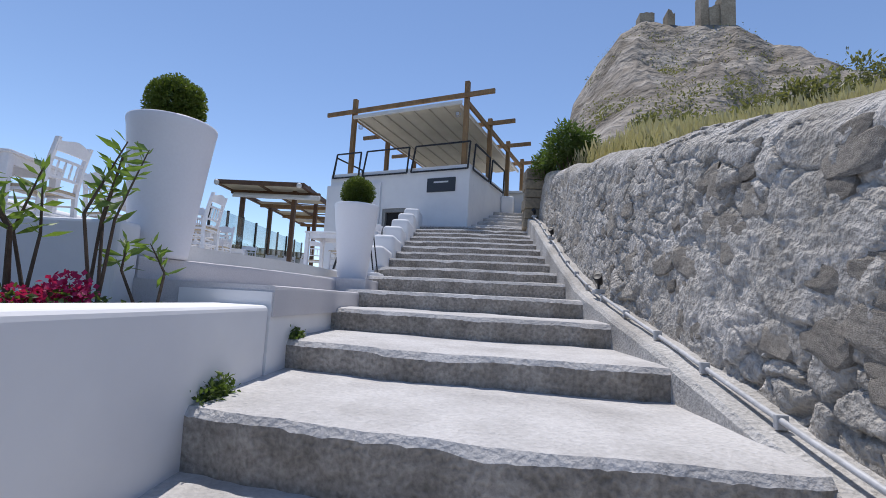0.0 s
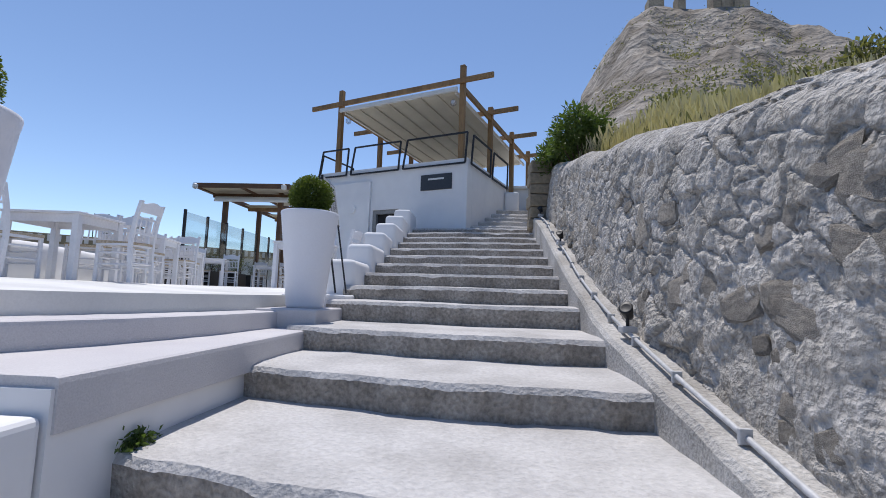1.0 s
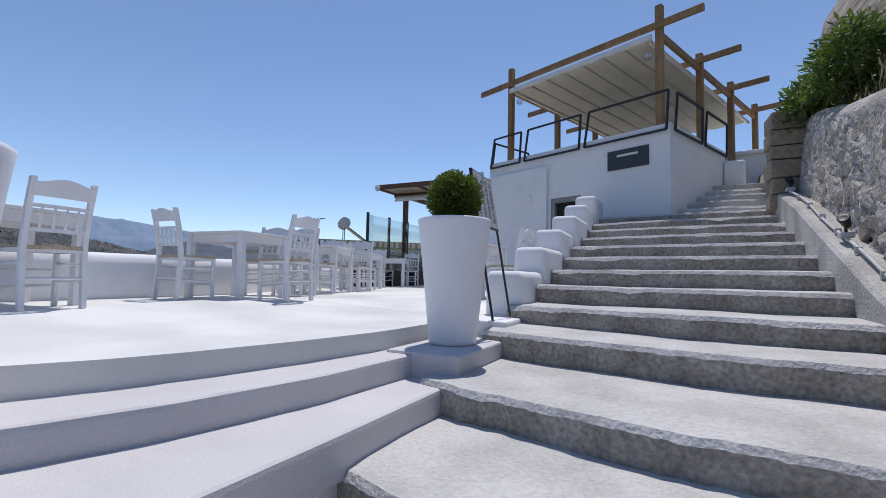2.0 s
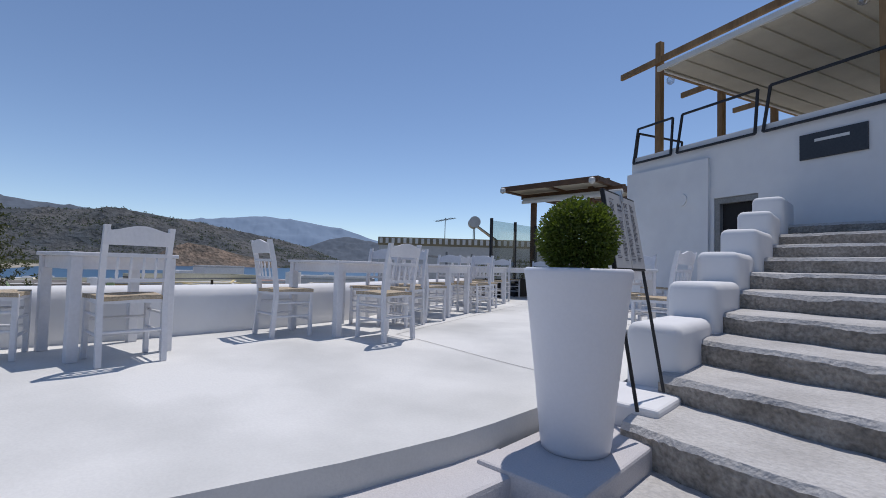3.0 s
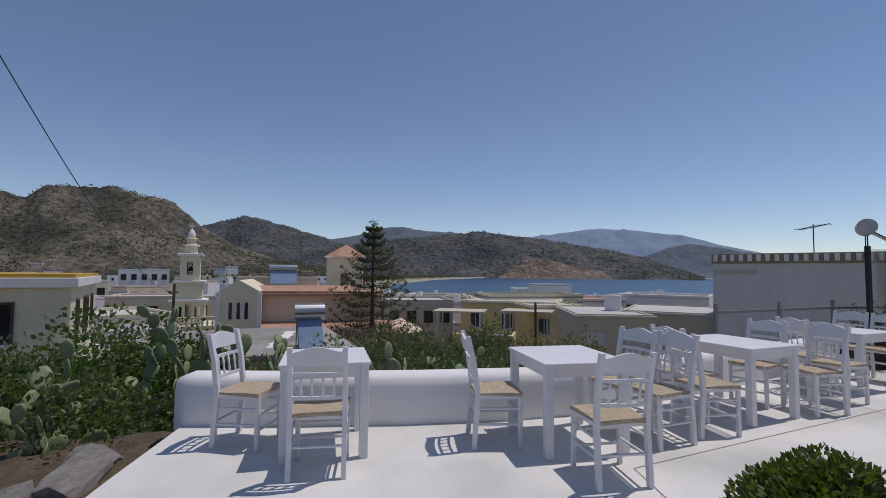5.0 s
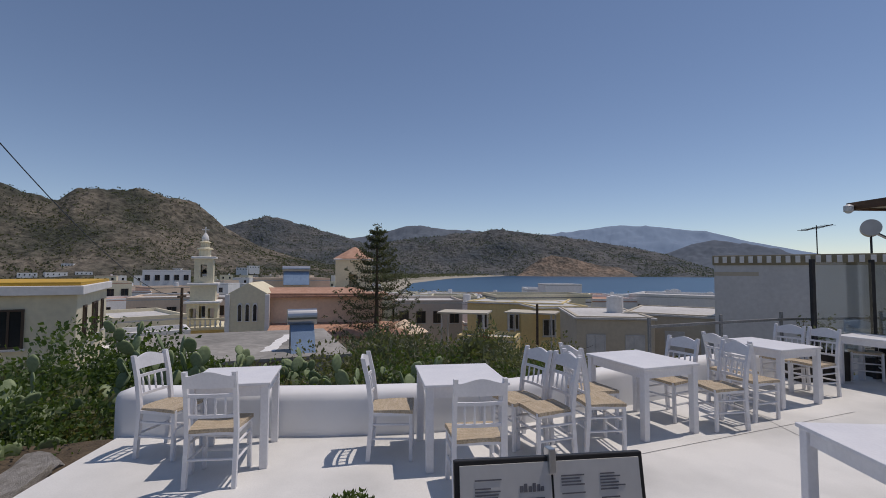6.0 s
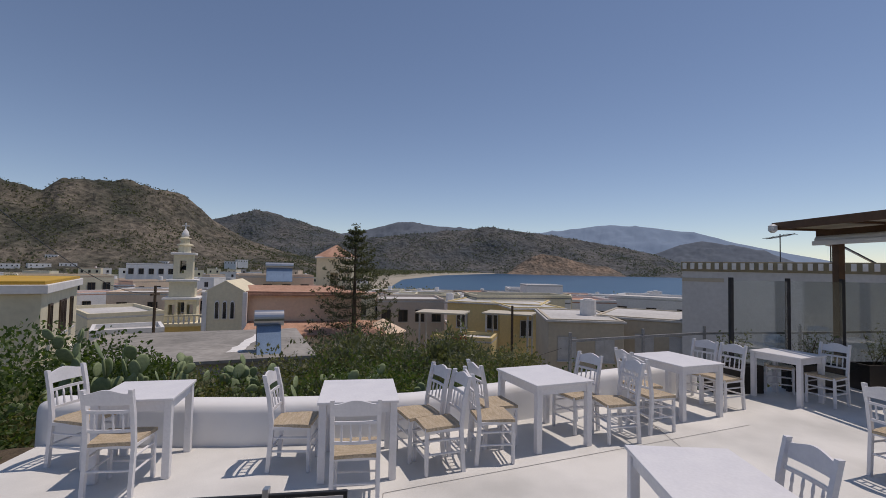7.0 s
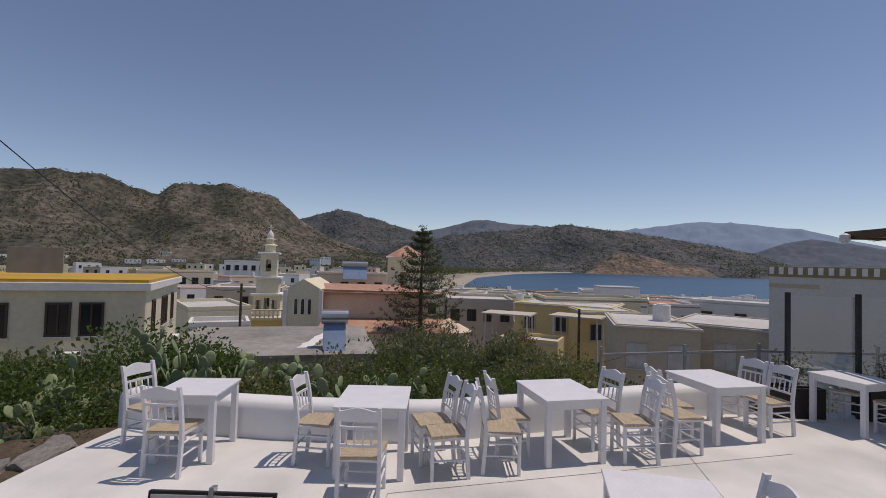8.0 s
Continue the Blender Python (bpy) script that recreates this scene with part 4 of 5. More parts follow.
for x0, x1 in ((-0.26, -0.17), (-0.12, -0.03), (0.03, 0.12), (0.165, 0.255)):
    z = 1.30
    while z > 0.9:
        if not (x0 == -0.12 and z > 1.2):
            box(bm, x0, x0 + (x1 - x0) * rr.uniform(0.55, 1.0), -0.0195, -0.0185, z, z + 0.004, lean @ pose(0, -0.10, 0))
        z -= 0.009 if rr.random() < 0.85 else 0.024
tagged(part("print", bm, INK, board, "unreadable lines of print"), kind="stuff")
bm = bmesh.new()
for k, (x, h) in enumerate([(-0.112, 0.018), (-0.098, 0.024), (-0.083, 0.016), (-0.069, 0.024), (-0.055, 0.02), (-0.042, 0.014)]):
    box(bm, x, x + 0.011, -0.0195, -0.0185, 1.262, 1.262 + h, lean @ pose(0, -0.10, 0))
box(bm, -0.115, -0.03, -0.0195, -0.0185, 1.235, 1.245, lean @ pose(0, -0.10, 0))
tagged(part("emblem", bm, INK, board, "small grey emblem of battlements"), kind="stuff")
part("clip", boxm(-0.012, 0.012, -0.03, 0.014, 1.31, 1.385, 0.003, lean @ pose(0, -0.10, 0)), STEEL, board, "steel paper clip")

# ---- conduit, spotlights and boxes on the kerb ----
pipe = thing("conduit", "thin grey electrical conduit clipped along the kerb", "conduit")
cy = np.linspace(2.4, 12.2, 40)
tvs, tfs = [], []
for i, y in enumerate(cy):
    for k in range(10):
        tvs.append((0.40 + drift(y) + 0.008 * math.sin(y * 3) + 0.0135 * math.cos(k * 0.6283), y, lerp(KERB, y) + 0.045 + 0.01 * math.sin(y * 2.3) + 0.0135 * math.sin(k * 0.6283)))
        if i:
            a = (i - 1) * 10
            tfs.append((a + k, a + (k + 1) % 10, a + 10 + (k + 1) % 10, a + 10 + k))
part("tube", mesh_from(tvs, tfs), PVC, pipe, smooth=True)
for y in np.linspace(2.7, 11.9, 17):
    part("clip", boxm(0.375 + drift(y), 0.425 + drift(y), y - 0.012, y + 0.012, lerp(KERB, y) + 0.01, lerp(KERB, y) + 0.07, 0.004), PVC, pipe)


def spotlight(y, z):
    o = thing("spotlight", "small black garden spotlight on a grey junction box", "spotlight", pose(0.40 + drift(y), y, z))
    part("junction_box", boxm(-0.05, 0.05, -0.05, 0.05, 0.0, 0.045, 0.008), PVC, o)
    part("stem", rodm((0, 0, 0.045), (0, 0, 0.10), 0.012), BLACK, o)
    part("head", lathe([(0.028, -0.05), (0.034, -0.02), (0.046, 0.045), (0.046, 0.055), (0.03, 0.05)], 16), BLACK, o, m=pose(0, 0, 0.135, 40, -35, 0), smooth=True)
    return o


for y in (6.3, 9.35, 11.95):
    spotlight(y, lerp(KERB, y) + 0.05)
jb = thing("junction_box", "white plastic junction box at the foot of the conduit", "junction box", pose(0.40, 3.28, lerp(KERB, 3.28) + 0.03))
part("box", boxm(-0.06, 0.06, -0.06, 0.06, 0, 0.06, 0.01), ALU, jb)
eb = thing("outlet_box", "grey outdoor outlet box on the terrace edge wall", "outlet box", pose(-4.0, 4.455, -0.26))
part("box", boxm(-0.07, 0.07, -0.07, 0, 0, 0.16, 0.012), PVC, eb)
part("cable_tail", rodm((0, -0.03, 0), (0, -0.03, -0.2), 0.012), BLACK, eb)

# ---- town ----
def wallpaint(name, c):
    return mat(name, c, tuple(v * 0.9 for v in c), rough=0.9, scale=0.5, fine=5, bump=0.15, grain=0.12)


CREAM = wallpaint("cream_render", (0.80, 0.73, 0.54))
YELLOW = wallpaint("yellow_render", (0.78, 0.63, 0.32))
PALEY = wallpaint("pale_yellow_render", (0.82, 0.75, 0.55))
PINK = wallpaint("salmon_render", (0.84, 0.66, 0.50))
TAN = wallpaint("tan_render", (0.56, 0.50, 0.40))
WHITEH = wallpaint("white_render", (0.85, 0.84, 0.82))
GREYH = wallpaint("bare_concrete_house", (0.42, 0.41, 0.40))
TILE = mat("red_roof_tile", (0.60, 0.36, 0.26), (0.50, 0.28, 0.19), rough=0.9, scale=1.2, fine=6, bump=0.3, grain=0.25, vary=0.1)
OCHRE = mat("ochre_roof_coat", (0.62, 0.38, 0.05), (0.52, 0.32, 0.06), rough=0.85, scale=0.6, fine=5, bump=0.1, grain=0.15)
FLATR = mat("weathered_flat_roof", (0.40, 0.38, 0.35), (0.26, 0.25, 0.23), rough=0.95, scale=0.35, fine=4, bump=0.2, grain=0.3)
PALER = mat("whitened_flat_roof", (0.66, 0.65, 0.63), (0.56, 0.55, 0.53), rough=0.9, scale=0.4, fine=4, bump=0.15, grain=0.2)
SHUT = mat("brown_window_frame", (0.10, 0.07, 0.05), rough=0.6, bump=0.1)
WFRAME = mat("pale_window_frame", (0.66, 0.67, 0.68), rough=0.5, bump=0.05)
TANK = mat("solar_panel", (0.03, 0.04, 0.07), (0.025, 0.03, 0.05), rough=0.15, bump=0, spec=0.7)


def window(parent, x, z, w, h, frame=SHUT, y=0.0, side=None, shutter=False):
    """A framed window with a recessed pane on a front wall, or on a side wall."""
    m = side or Matrix()
    bm = bmesh.new()
    t = 0.07
    for a, b, c, d in ((x - w / 2 - t, x + w / 2 + t, z - t, z), (x - w / 2 - t, x + w / 2 + t, z + h, z + h + t), (x - w / 2 - t, x - w / 2, z, z + h), (x + w / 2, x + w / 2 + t, z, z + h), (x - 0.03, x + 0.03, z, z + h)):
        box(bm, a, b, y - 0.06, y - 0.004, c, d, m)
    wdw = part("window", bm, frame, parent)
    bm = bmesh.new()
    box(bm, x - w / 2, x + w / 2, y - 0.025, y - 0.006, z, z + h, m)
    part("pane", bm, WFRAME if shutter else PANE, wdw)
    bm = bmesh.new()
    box(bm, x - w / 2 - 0.12, x + w / 2 + 0.12, y - 0.12, y - 0.004, z - t - 0.07, z - t - 0.004, m)
    part("sill", bm, WFRAME, wdw)
    return wdw


def house(label, x, y, rz, w, d, z0, z1, wall=WHITEH, roof=PALER, wins=(), sides=(), frame=SHUT, parapet=0.25, name="house", over=0.0, tank=False, shutter=False):
    o = thing(name, label, "house", pose(x, y, z0, 0, 0, rz), group="town houses")
    h = z1 - z0
    part("wall", boxm(-w / 2, w / 2, 0, d, 0, h - 0.006, 0.02, segs=1), wall, o)
    rf = part("roof", boxm(-w / 2 - over, w / 2 + over, -over, d + over, h, h + 0.12, 0.01, segs=1), roof, o)
    if parapet:
        bm = bmesh.new()
        for a, b, c, e in ((-w / 2, w / 2, -0.0, 0.18), (-w / 2, w / 2, d - 0.18, d), (-w / 2, -w / 2 + 0.18, 0.18, d - 0.18), (w / 2 - 0.18, w / 2, 0.18, d - 0.18)):
            box(bm, a, b, c, e, h + 0.125, h + 0.12 + parapet)
        part("parapet", bm, wall, o)
    for wx, wz, ww, wh in wins:
        window(o, wx, wz, ww, wh, frame, shutter=shutter)
    if sides:
        m = Matrix.Translation((w / 2, 0, 0)) @ pose(0, 0, 0, 0, 0, 90)
        for wx, wz, ww, wh in sides:
            window(o, wx, wz, ww, wh, frame, side=m)
    if tank:
        tk = part("water_tank", rodm((w * 0.2, d * 0.5, h + 0.12), (w * 0.2, d * 0.5, h + 1.1), 0.5, n=18), WHITEH, o)
        part("tank_lid", rodm((w * 0.2, d * 0.5, h + 1.1), (w * 0.2, d * 0.5, h + 1.17), 0.3, n=18), WHITEH, tk)
    return o


def solar(x, y, z, rz, s=1.0, label="solar water heater with a steel drum and a sky-tinted panel"):
    o = thing("solar_heater", label, "solar heater", Matrix.LocRotScale((x, y, z), Euler((0, 0, radians(rz))), (s, s, s)), group="solar heaters")
    part("drum", rodm((-0.62, 0, 0), (0.62, 0, 0), 0.35, n=24), STEEL, o, smooth=False)
    # the collector's blue is sky reflection painted into its base colour
    pn = part("panel", boxm(-0.5, 0.5, -0.03, 0.03, -0.95, 0.95, 0.01, pose(0, -0.62, -1.0, -38, 0, 0)), mat("sky_tinted_collector", (0.26, 0.36, 0.50), (0.22, 0.31, 0.44), rough=0.12, bump=0, spec=0.8), o, "glazed collector panel with reflected sky painted in")
    part("panel_rim", boxm(-0.53, 0.53, -0.02, 0.02, 0.93, 0.97, 0, pose(0, -0.62, -1.0, -38, 0, 0)), ALU, pn)
    for sx in (-0.5, 0.5):
        part("strut", beamm((sx, 0.05, -0.25), (sx, 0.1, -1.85), 0.04), GREYP, o)
        part("strut", beamm((sx, 0.05, -0.3), (sx, -1.15, -1.8), 0.03), GREYP, o)
    return o


# near-by yellow house with an ochre roof
ye = thing("ochre_roof_house", "cream two-storey house with an ochre-coated flat roof", "house", pose(-17.05, -3.4, -5.4, 0, 0, 116) @ pose(-4.7, 0, 0), group="town houses")
Dd, H = 7.2, 6.6
part("wall", boxm(-4.3, 4.7, 0, Dd, 0, H - 0.3, 0.02, segs=1), PALEY, ye)
part("eaves_band", boxm(-4.5, 4.88, -0.18, Dd + 0.15, H - 0.3, H, 0.02), WHITEH, ye)
part("roof", boxm(-4.4, 4.78, -0.08, Dd, H + 0.004, H + 0.12, 0.01), OCHRE, ye)
part("storey_band", boxm(-4.5, 4.9, -0.35, -0.004, 2.75, 2.95, 0.02), WHITEH, ye)
for x in (-3.2, -2.1, 0.2, 2.0, 3.0):
    window(ye, x, 4.7, 0.62, 1.1)
for x in (-2.6, 1.2):
    window(ye, x, 0.9, 0.9, 1.3)
sd = Matrix.Translation((4.7, 0, 0)) @ pose(0, 0, 0, 0, 0, 90)
for x in (1.3, 3.3, 3.95, 5.6):
    window(ye, x, 4.65, 0.42, 1.15, side=sd)
part("side_balcony", boxm(4.705, 5.4, 1.8, Dd, 2.7, 2.95, 0.02), WHITEH, ye)
ac = part("air_conditioner", boxm(2.0, 2.75, -0.4, -0.02, 3.55, 4.1, 0.02), WHITEH, ye, "white air conditioner")
part("fan_grille", rodm((2.25, -0.405, 3.82), (2.25, -0.43, 3.82), 0.2, n=20), GREYP, ac)
part("air_conditioner", boxm(4.71, 5.05, 5.4, 6.1, 3.2, 3.75, 0.02), WHITEH, ye, "white air conditioner")
pnl = part("solar_panel", boxm(-1.0, 0.9, 3.6, 3.68, H + 0.2, H + 1.3, 0.01, pose(0, 0, 0, 0, 0, 0)), GREYP, ye)
part("chimney", boxm(-2.9, -2.0, 4.2, 5.0, H + 0.12, H + 1.1, 0.02), TAN, ye)

# church with its bell tower and lantern tower
cx, cy0 = at(111.0, 36)
church = thing("church", "cream church with white trim and salmon tile roofs", "church", pose(cx, cy0, -4.15, 0, 0, 98))
GW, GH = 2.6, 4.9
sec = [(-GW / 2, -3), (GW / 2, -3), (GW / 2, GH - 0.65), (0, GH + 0.1), (-GW / 2, GH - 0.65)]


def prism(sec, y0, y1, m=None):
    b = bmesh.new()
    f = [b.verts.new((x, y0, z)) for x, z in sec]
    k = [b.verts.new((x, y1, z)) for x, z in sec]
    b.faces.new(f)
    b.faces.new(k[::-1])
    for i in range(len(sec)):
        j = (i + 1) % len(sec)
        b.faces.new((f[i], f[j], k[j], k[i]))
    if m is not None:
        bmesh.ops.transform(b, matrix=m, verts=b.verts[:])
    bmesh.ops.recalc_face_normals(b, faces=b.faces[:])
    return b


part("gable_wall", prism(sec, 0, 6), PALEY, church)
for x in (-GW / 2, GW / 2):
    part("corner_trim", boxm(x - 0.15, x + 0.15, -0.08, 0.2, 0, GH - 0.7, 0.02), WHITEH, church)
for x in (-0.5, 0, 0.5):
    aw = part("arched_window", prism([(x - 0.16, 2.3), (x + 0.16, 2.3), (x + 0.16, 3.4), (x + 0.1, 3.56), (x, 3.62), (x - 0.1, 3.56), (x - 0.16, 3.4)], -0.06, -0.004), WHITEH, church)
    part("pane", prism([(x - 0.11, 2.36), (x + 0.11, 2.36), (x + 0.11, 3.38), (x + 0.06, 3.5), (x - 0.06, 3.5), (x - 0.11, 3.38)], -0.075, -0.062), PANE, aw)
part("nave_wall", boxm(1.31, 9.4, 0.6, 7, -3, 4.0, 0.02), PINK, church)
part("nave_roof", prism([(0.35, 4.06), (9.8, 4.06), (9.8, 4.2), (0.6, 4.25)], 0.3, 3.6, None), TILE, church)
nr = bmesh.new()
for y0, y1, z0, z1, x0, x1 in ((0.2, 3.8, 4.06, 4.55, 0.0, 8.2), (-2.6, 0.58, 1.5, 2.1, 1.5, 11.0)):
    v = [nr.verts.new(p) for p in ((x0, y0, z0), (x1, y0, z0), (x1, y1, z1), (x0, y1, z1), (x0, y0, z0 - 0.12), (x1, y0, z0 - 0.12), (x1, y1, z1 - 0.12), (x0, y1, z1 - 0.12))]
    for f in ((0, 1, 2, 3), (7, 6, 5, 4), (0, 4, 5, 1), (1, 5, 6, 2), (2, 6, 7, 3), (3, 7, 4, 0)):
        nr.faces.new([v[i] for i in f])
part("aisle_roof", nr, TILE, church)
part("aisle_wall", boxm(1.6, 10.8, -2.5, 0.58, -3, 1.4, 0.02), PINK, church)
part("apse", lathe([(1.6, 0), (1.6, 2.6), (1.75, 2.62), (0.05, 3.5)], 20), PINK, church, m=pose(11.0, -0.2, -1.2))

lx, ly = at(99.0, 44)
lan = thing("lantern_tower", "square cream church tower with a salmon hipped roof", "tower", pose(lx, ly, -6.5, 0, 0, 92))
part("tower_wall", pierced(-1.6, 1.6, 0, 9.2, 0, 0.3, [(-0.35, 0.35, 6.3, 7.9)]), PALEY, lan)
part("tower_wall", boxm(-1.6, 1.6, 0.9, 3.2, 0, 9.2), PALEY, lan)
for x in (-1.45, 1.45):
    part("tower_wall", boxm(x - 0.15, x + 0.15, 0.303, 0.897, 0, 9.2), PALEY, lan)
part("cornice", boxm(-1.75, 1.75, -0.15, 3.35, 9.204, 9.35, 0.03), WHITEH, lan)
bm = bmesh.new()
bmesh.ops.create_cone(bm, cap_ends=True, segments=8, radius1=2.1, radius2=0.1, depth=1.15, matrix=pose(0, 1.6, 9.93, 0, 0, 22.5))
part("roof", bm, TILE, lan)

bx, by = at(115.2, 45)
bell = thing("bell_tower", "ornate cream church bell tower with tiers and a cross", "bell tower", pose(bx, by, -6.5, 0, 0, 108))
arch = [(-2.0, 0), (-1.05, 0), (-1.05, 1.1), (-0.85, 1.6), (-0.5, 1.95), (0, 2.08), (0.5, 1.95), (0.85, 1.6), (1.05, 1.1), (1.05, 0), (2.0, 0), (2.0, 3.2), (-2.0, 3.2)]
for y0 in (0, 3.6):
    part("arch_wall", prism(arch, y0, y0 + 0.4), YELLOW, bell)
for x in (-1.8, 1.8):
    part("arch_wall", boxm(x - 0.2, x + 0.2, 0.403, 3.597, 0, 3.2), YELLOW, bell)
part("balcony", boxm(-2.4, 2.4, -0.4, 4.4, 3.204, 3.45, 0.04), PALEY, bell)
for i in range(13):
    part("baluster", lathe([(0.05, 0), (0.1, 0.2), (0.05, 0.45), (0.07, 0.6)], 8), WHITEH, bell, m=pose(-2.28 + 0.38 * i, -0.3, 3.45))
part("balcony_rail", boxm(-2.4, 2.4, -0.4, -0.2, 4.055, 4.2, 0.02), PALEY, bell)
z = 3.454
for k, (hw, h, aw, ah) in enumerate([(1.2, 1.9, 0.32, 1.0), (0.98, 1.35, 0, 0), (0.74, 2.1, 0.24, 1.1)]):
    if aw:
        holes = [(-aw, aw, z + 0.5, z + 0.5 + ah)] if k else [(-0.95, -0.45, z + 0.5, z + 1.5), (-0.25, 0.25, z + 0.5, z + 1.7), (0.45, 0.95, z + 0.5, z + 1.5)]
        for y in (2 - hw, 2 + hw - 0.3):
            part("tier_wall", pierced(-hw, hw, z, z + h, y, y + 0.3, holes), PALEY, bell)
        for x in (-hw + 0.15, hw - 0.15):
            part("tier_wall", boxm(x - 0.148, x + 0.148, 2 - hw + 0.303, 2 + hw - 0.303, z, z + h), PALEY, bell)
    else:
        part("tier_wall", boxm(-hw, hw, 2 - hw, 2 + hw, z, z + h), PALEY, bell)
    part("cornice", boxm(-hw - 0.22, hw + 0.22, 2 - hw - 0.22, 2 + hw + 0.22, z + h + 0.004, z + h + 0.2, 0.04), WHITEH, bell)
    z += h + 0.208
bl = part("bell", lathe([(0.28, 0), (0.22, 0.1), (0.15, 0.3), (0.05, 0.38)], 16), IRON, bell, "dark bronze bell", m=pose(0, 2, z - 1.5))
for hw, h in ((0.58, 0.8), (0.42, 0.55)):
    part("lantern", lathe([(hw * 0.85, 0), (hw * 0.85, h * 0.75), (hw * 1.15, h * 0.8), (hw * 1.1, h * 0.92), (hw * 0.7, h)], 12), PALEY, bell, m=pose(0, 2, z))
    z += h
part("cupola", lathe([(0.28, 0), (0.31, 0.2), (0.23, 0.5), (0.10, 0.7), (0.04, 0.8)], 16), WHITEH, bell, m=pose(0, 2, z), smooth=True)
bm = bmesh.new()
box(bm, -0.05, 0.05, 1.95, 2.05, z + 0.75, z + 1.3)
box(bm, -0.28, 0.28, 1.95, 2.05, z + 1.0, z + 1.08)
part("cross", bm, WHITEH, bell)

# flat concrete roof just below the garden, with a solar heater
fx, fy = at(115, 17.5)
slab = house("low house with a stained bare concrete flat roof", fx, fy, 108, 7.5, 7.0, -5.0, -1.25, GREYH, FLATR, [(-2, 1.2, 1, 1.2), (1.5, 1.2, 1, 1.2)], parapet=0.0, over=0.2)
bm = bmesh.new()
r5 = random.Random(5)
for i in range(14):
    a = [(0.9 + 0.25 * i / 3 + 0.12 * r5.random(), 1.2 + 0.33 * i), (1.35 + 0.25 * i / 3 + 0.15 * r5.random(), 1.2 + 0.33 * i)]
    if i:
        bm.faces.new([bm.verts.new((*p, 3.75 + 0.125)) for p in (prev[0], prev[1], a[1], a[0])])
    prev = a
part("paint_spill", bm, WHITEH, slab, "white paint streak on the roof")
sx, sy = at(107.2, 18.6)
solar(sx, sy, 0.05, 108, 0.82)

# houses along the middle distance
def row(az, d, w, dep, top, label, wall, roof=PALER, turn=0.0, bottom=-9.6, cols=3, rows=1, **k):
    x, y = at(az, d)
    h = top - bottom
    wins = []
    for r in range(rows):
        for c in range(cols):
            wins.append((-w / 2 + w * (c + 0.5) / cols, h - 2.1 - 2.9 * r, 0.9, 1.2))
    return house(label, x, y, az + turn, w, dep, bottom, top, wall, roof, wins, [(dep * 0.3, h - 2.1, 0.9, 1.2), (dep * 0.7, h - 2.1, 0.9, 1.2)] if turn > 0 else (), **k)


row(79.6, 41, 8.4, 9, -1.15, "yellow two-storey apartment house with roof terraces", YELLOW, PALER, -14, cols=3, rows=2, frame=WFRAME, parapet=0.08, over=0.15)
row(74.0, 38, 4.4, 7, -1.2, "yellow apartment house wing with pale roof", YELLOW, PALER, 20, cols=2, rows=2, frame=WFRAME, parapet=0.08, over=0.15)
row(83.5, 33, 4.2, 3, -3.2, "low yellow house front below a roof terrace", YELLOW, PALER, -14, cols=2, rows=1)
for (az, d) in ((86.2, 35), (78.0, 35.5)):
    x, y = at(az, d)
    pg = thing("garden_pergola", "small pale timber pergola on a roof terrace", "pergola", pose(x, y, -3.2, 0, 0, az - 14))
    for px in (-1.6, 1.6):
        for pyy in (0, 2.0):
            part("post", boxm(px - 0.06, px + 0.06, pyy - 0.06, pyy + 0.06, -3, 1.75), WFRAME, pg)
    part("roof", boxm(-1.9, 1.9, -0.3, 2.3, 1.754, 1.86), CANVAS, pg)
row(69.0, 27.5, 4.2, 7, -0.95, "tan rendered house with pale shutters and a flat roof", TAN, PALER, 10, cols=2, shutter=True, frame=WFRAME, tank=True, parapet=0.06, over=0.12)
row(62.5, 30, 5.6, 7, -0.9, "tan rendered house with a flat roof", TAN, PALER, -8, cols=3, shutter=True, frame=WFRAME, parapet=0.06, over=0.12)
row(73.0, 55, 4.2, 4, 0.1, "small white rooftop room above the yellow houses", WHITEH, PALER, 14, cols=2, parapet=0.05)
row(89.4, 52, 7.5, 8, -1.9, "pale pink house with a flat roof and dark windows", wallpaint("pale_pink_render", (0.62, 0.53, 0.46)), PALER, 4, cols=4)
row(75, 60, 4.6, 6, -0.8, "small white rooftop house", WHITEH, PALER, 8, cols=2)
row(119.9, 31, 3.4, 3, -2.0, "white shed with a bright flat roof", WHITEH, PALER, 0, cols=2)
row(119.8, 40, 4.6, 8, -1.9, "cream house with a pale flat roof", CREAM, PALER, 12, cols=3)
row(105.2, 62, 9, 8, 0.4, "salmon house carrying roof heaters", PINK, PALER, 6, cols=4)
for az in (105.9, 105.0, 104.1):
    x, y = at(az, 61)
    solar(x, y, 1.9, 105, 1.1, "rooftop solar water heater")
row(124.3, 95, 12, 9, -0.6, "long pale hotel with a red tile roof", CREAM, TILE, 4, cols=6, rows=2)
row(117.5, 130, 10, 9, 1.4, "white villa on the rise behind the town", WHITEH, PALER, 0, cols=5)
r7 = random.Random(11)
walls = [WHITEH, WHITEH, WHITEH, CREAM, GREYH, PALEY, PINK, TAN]
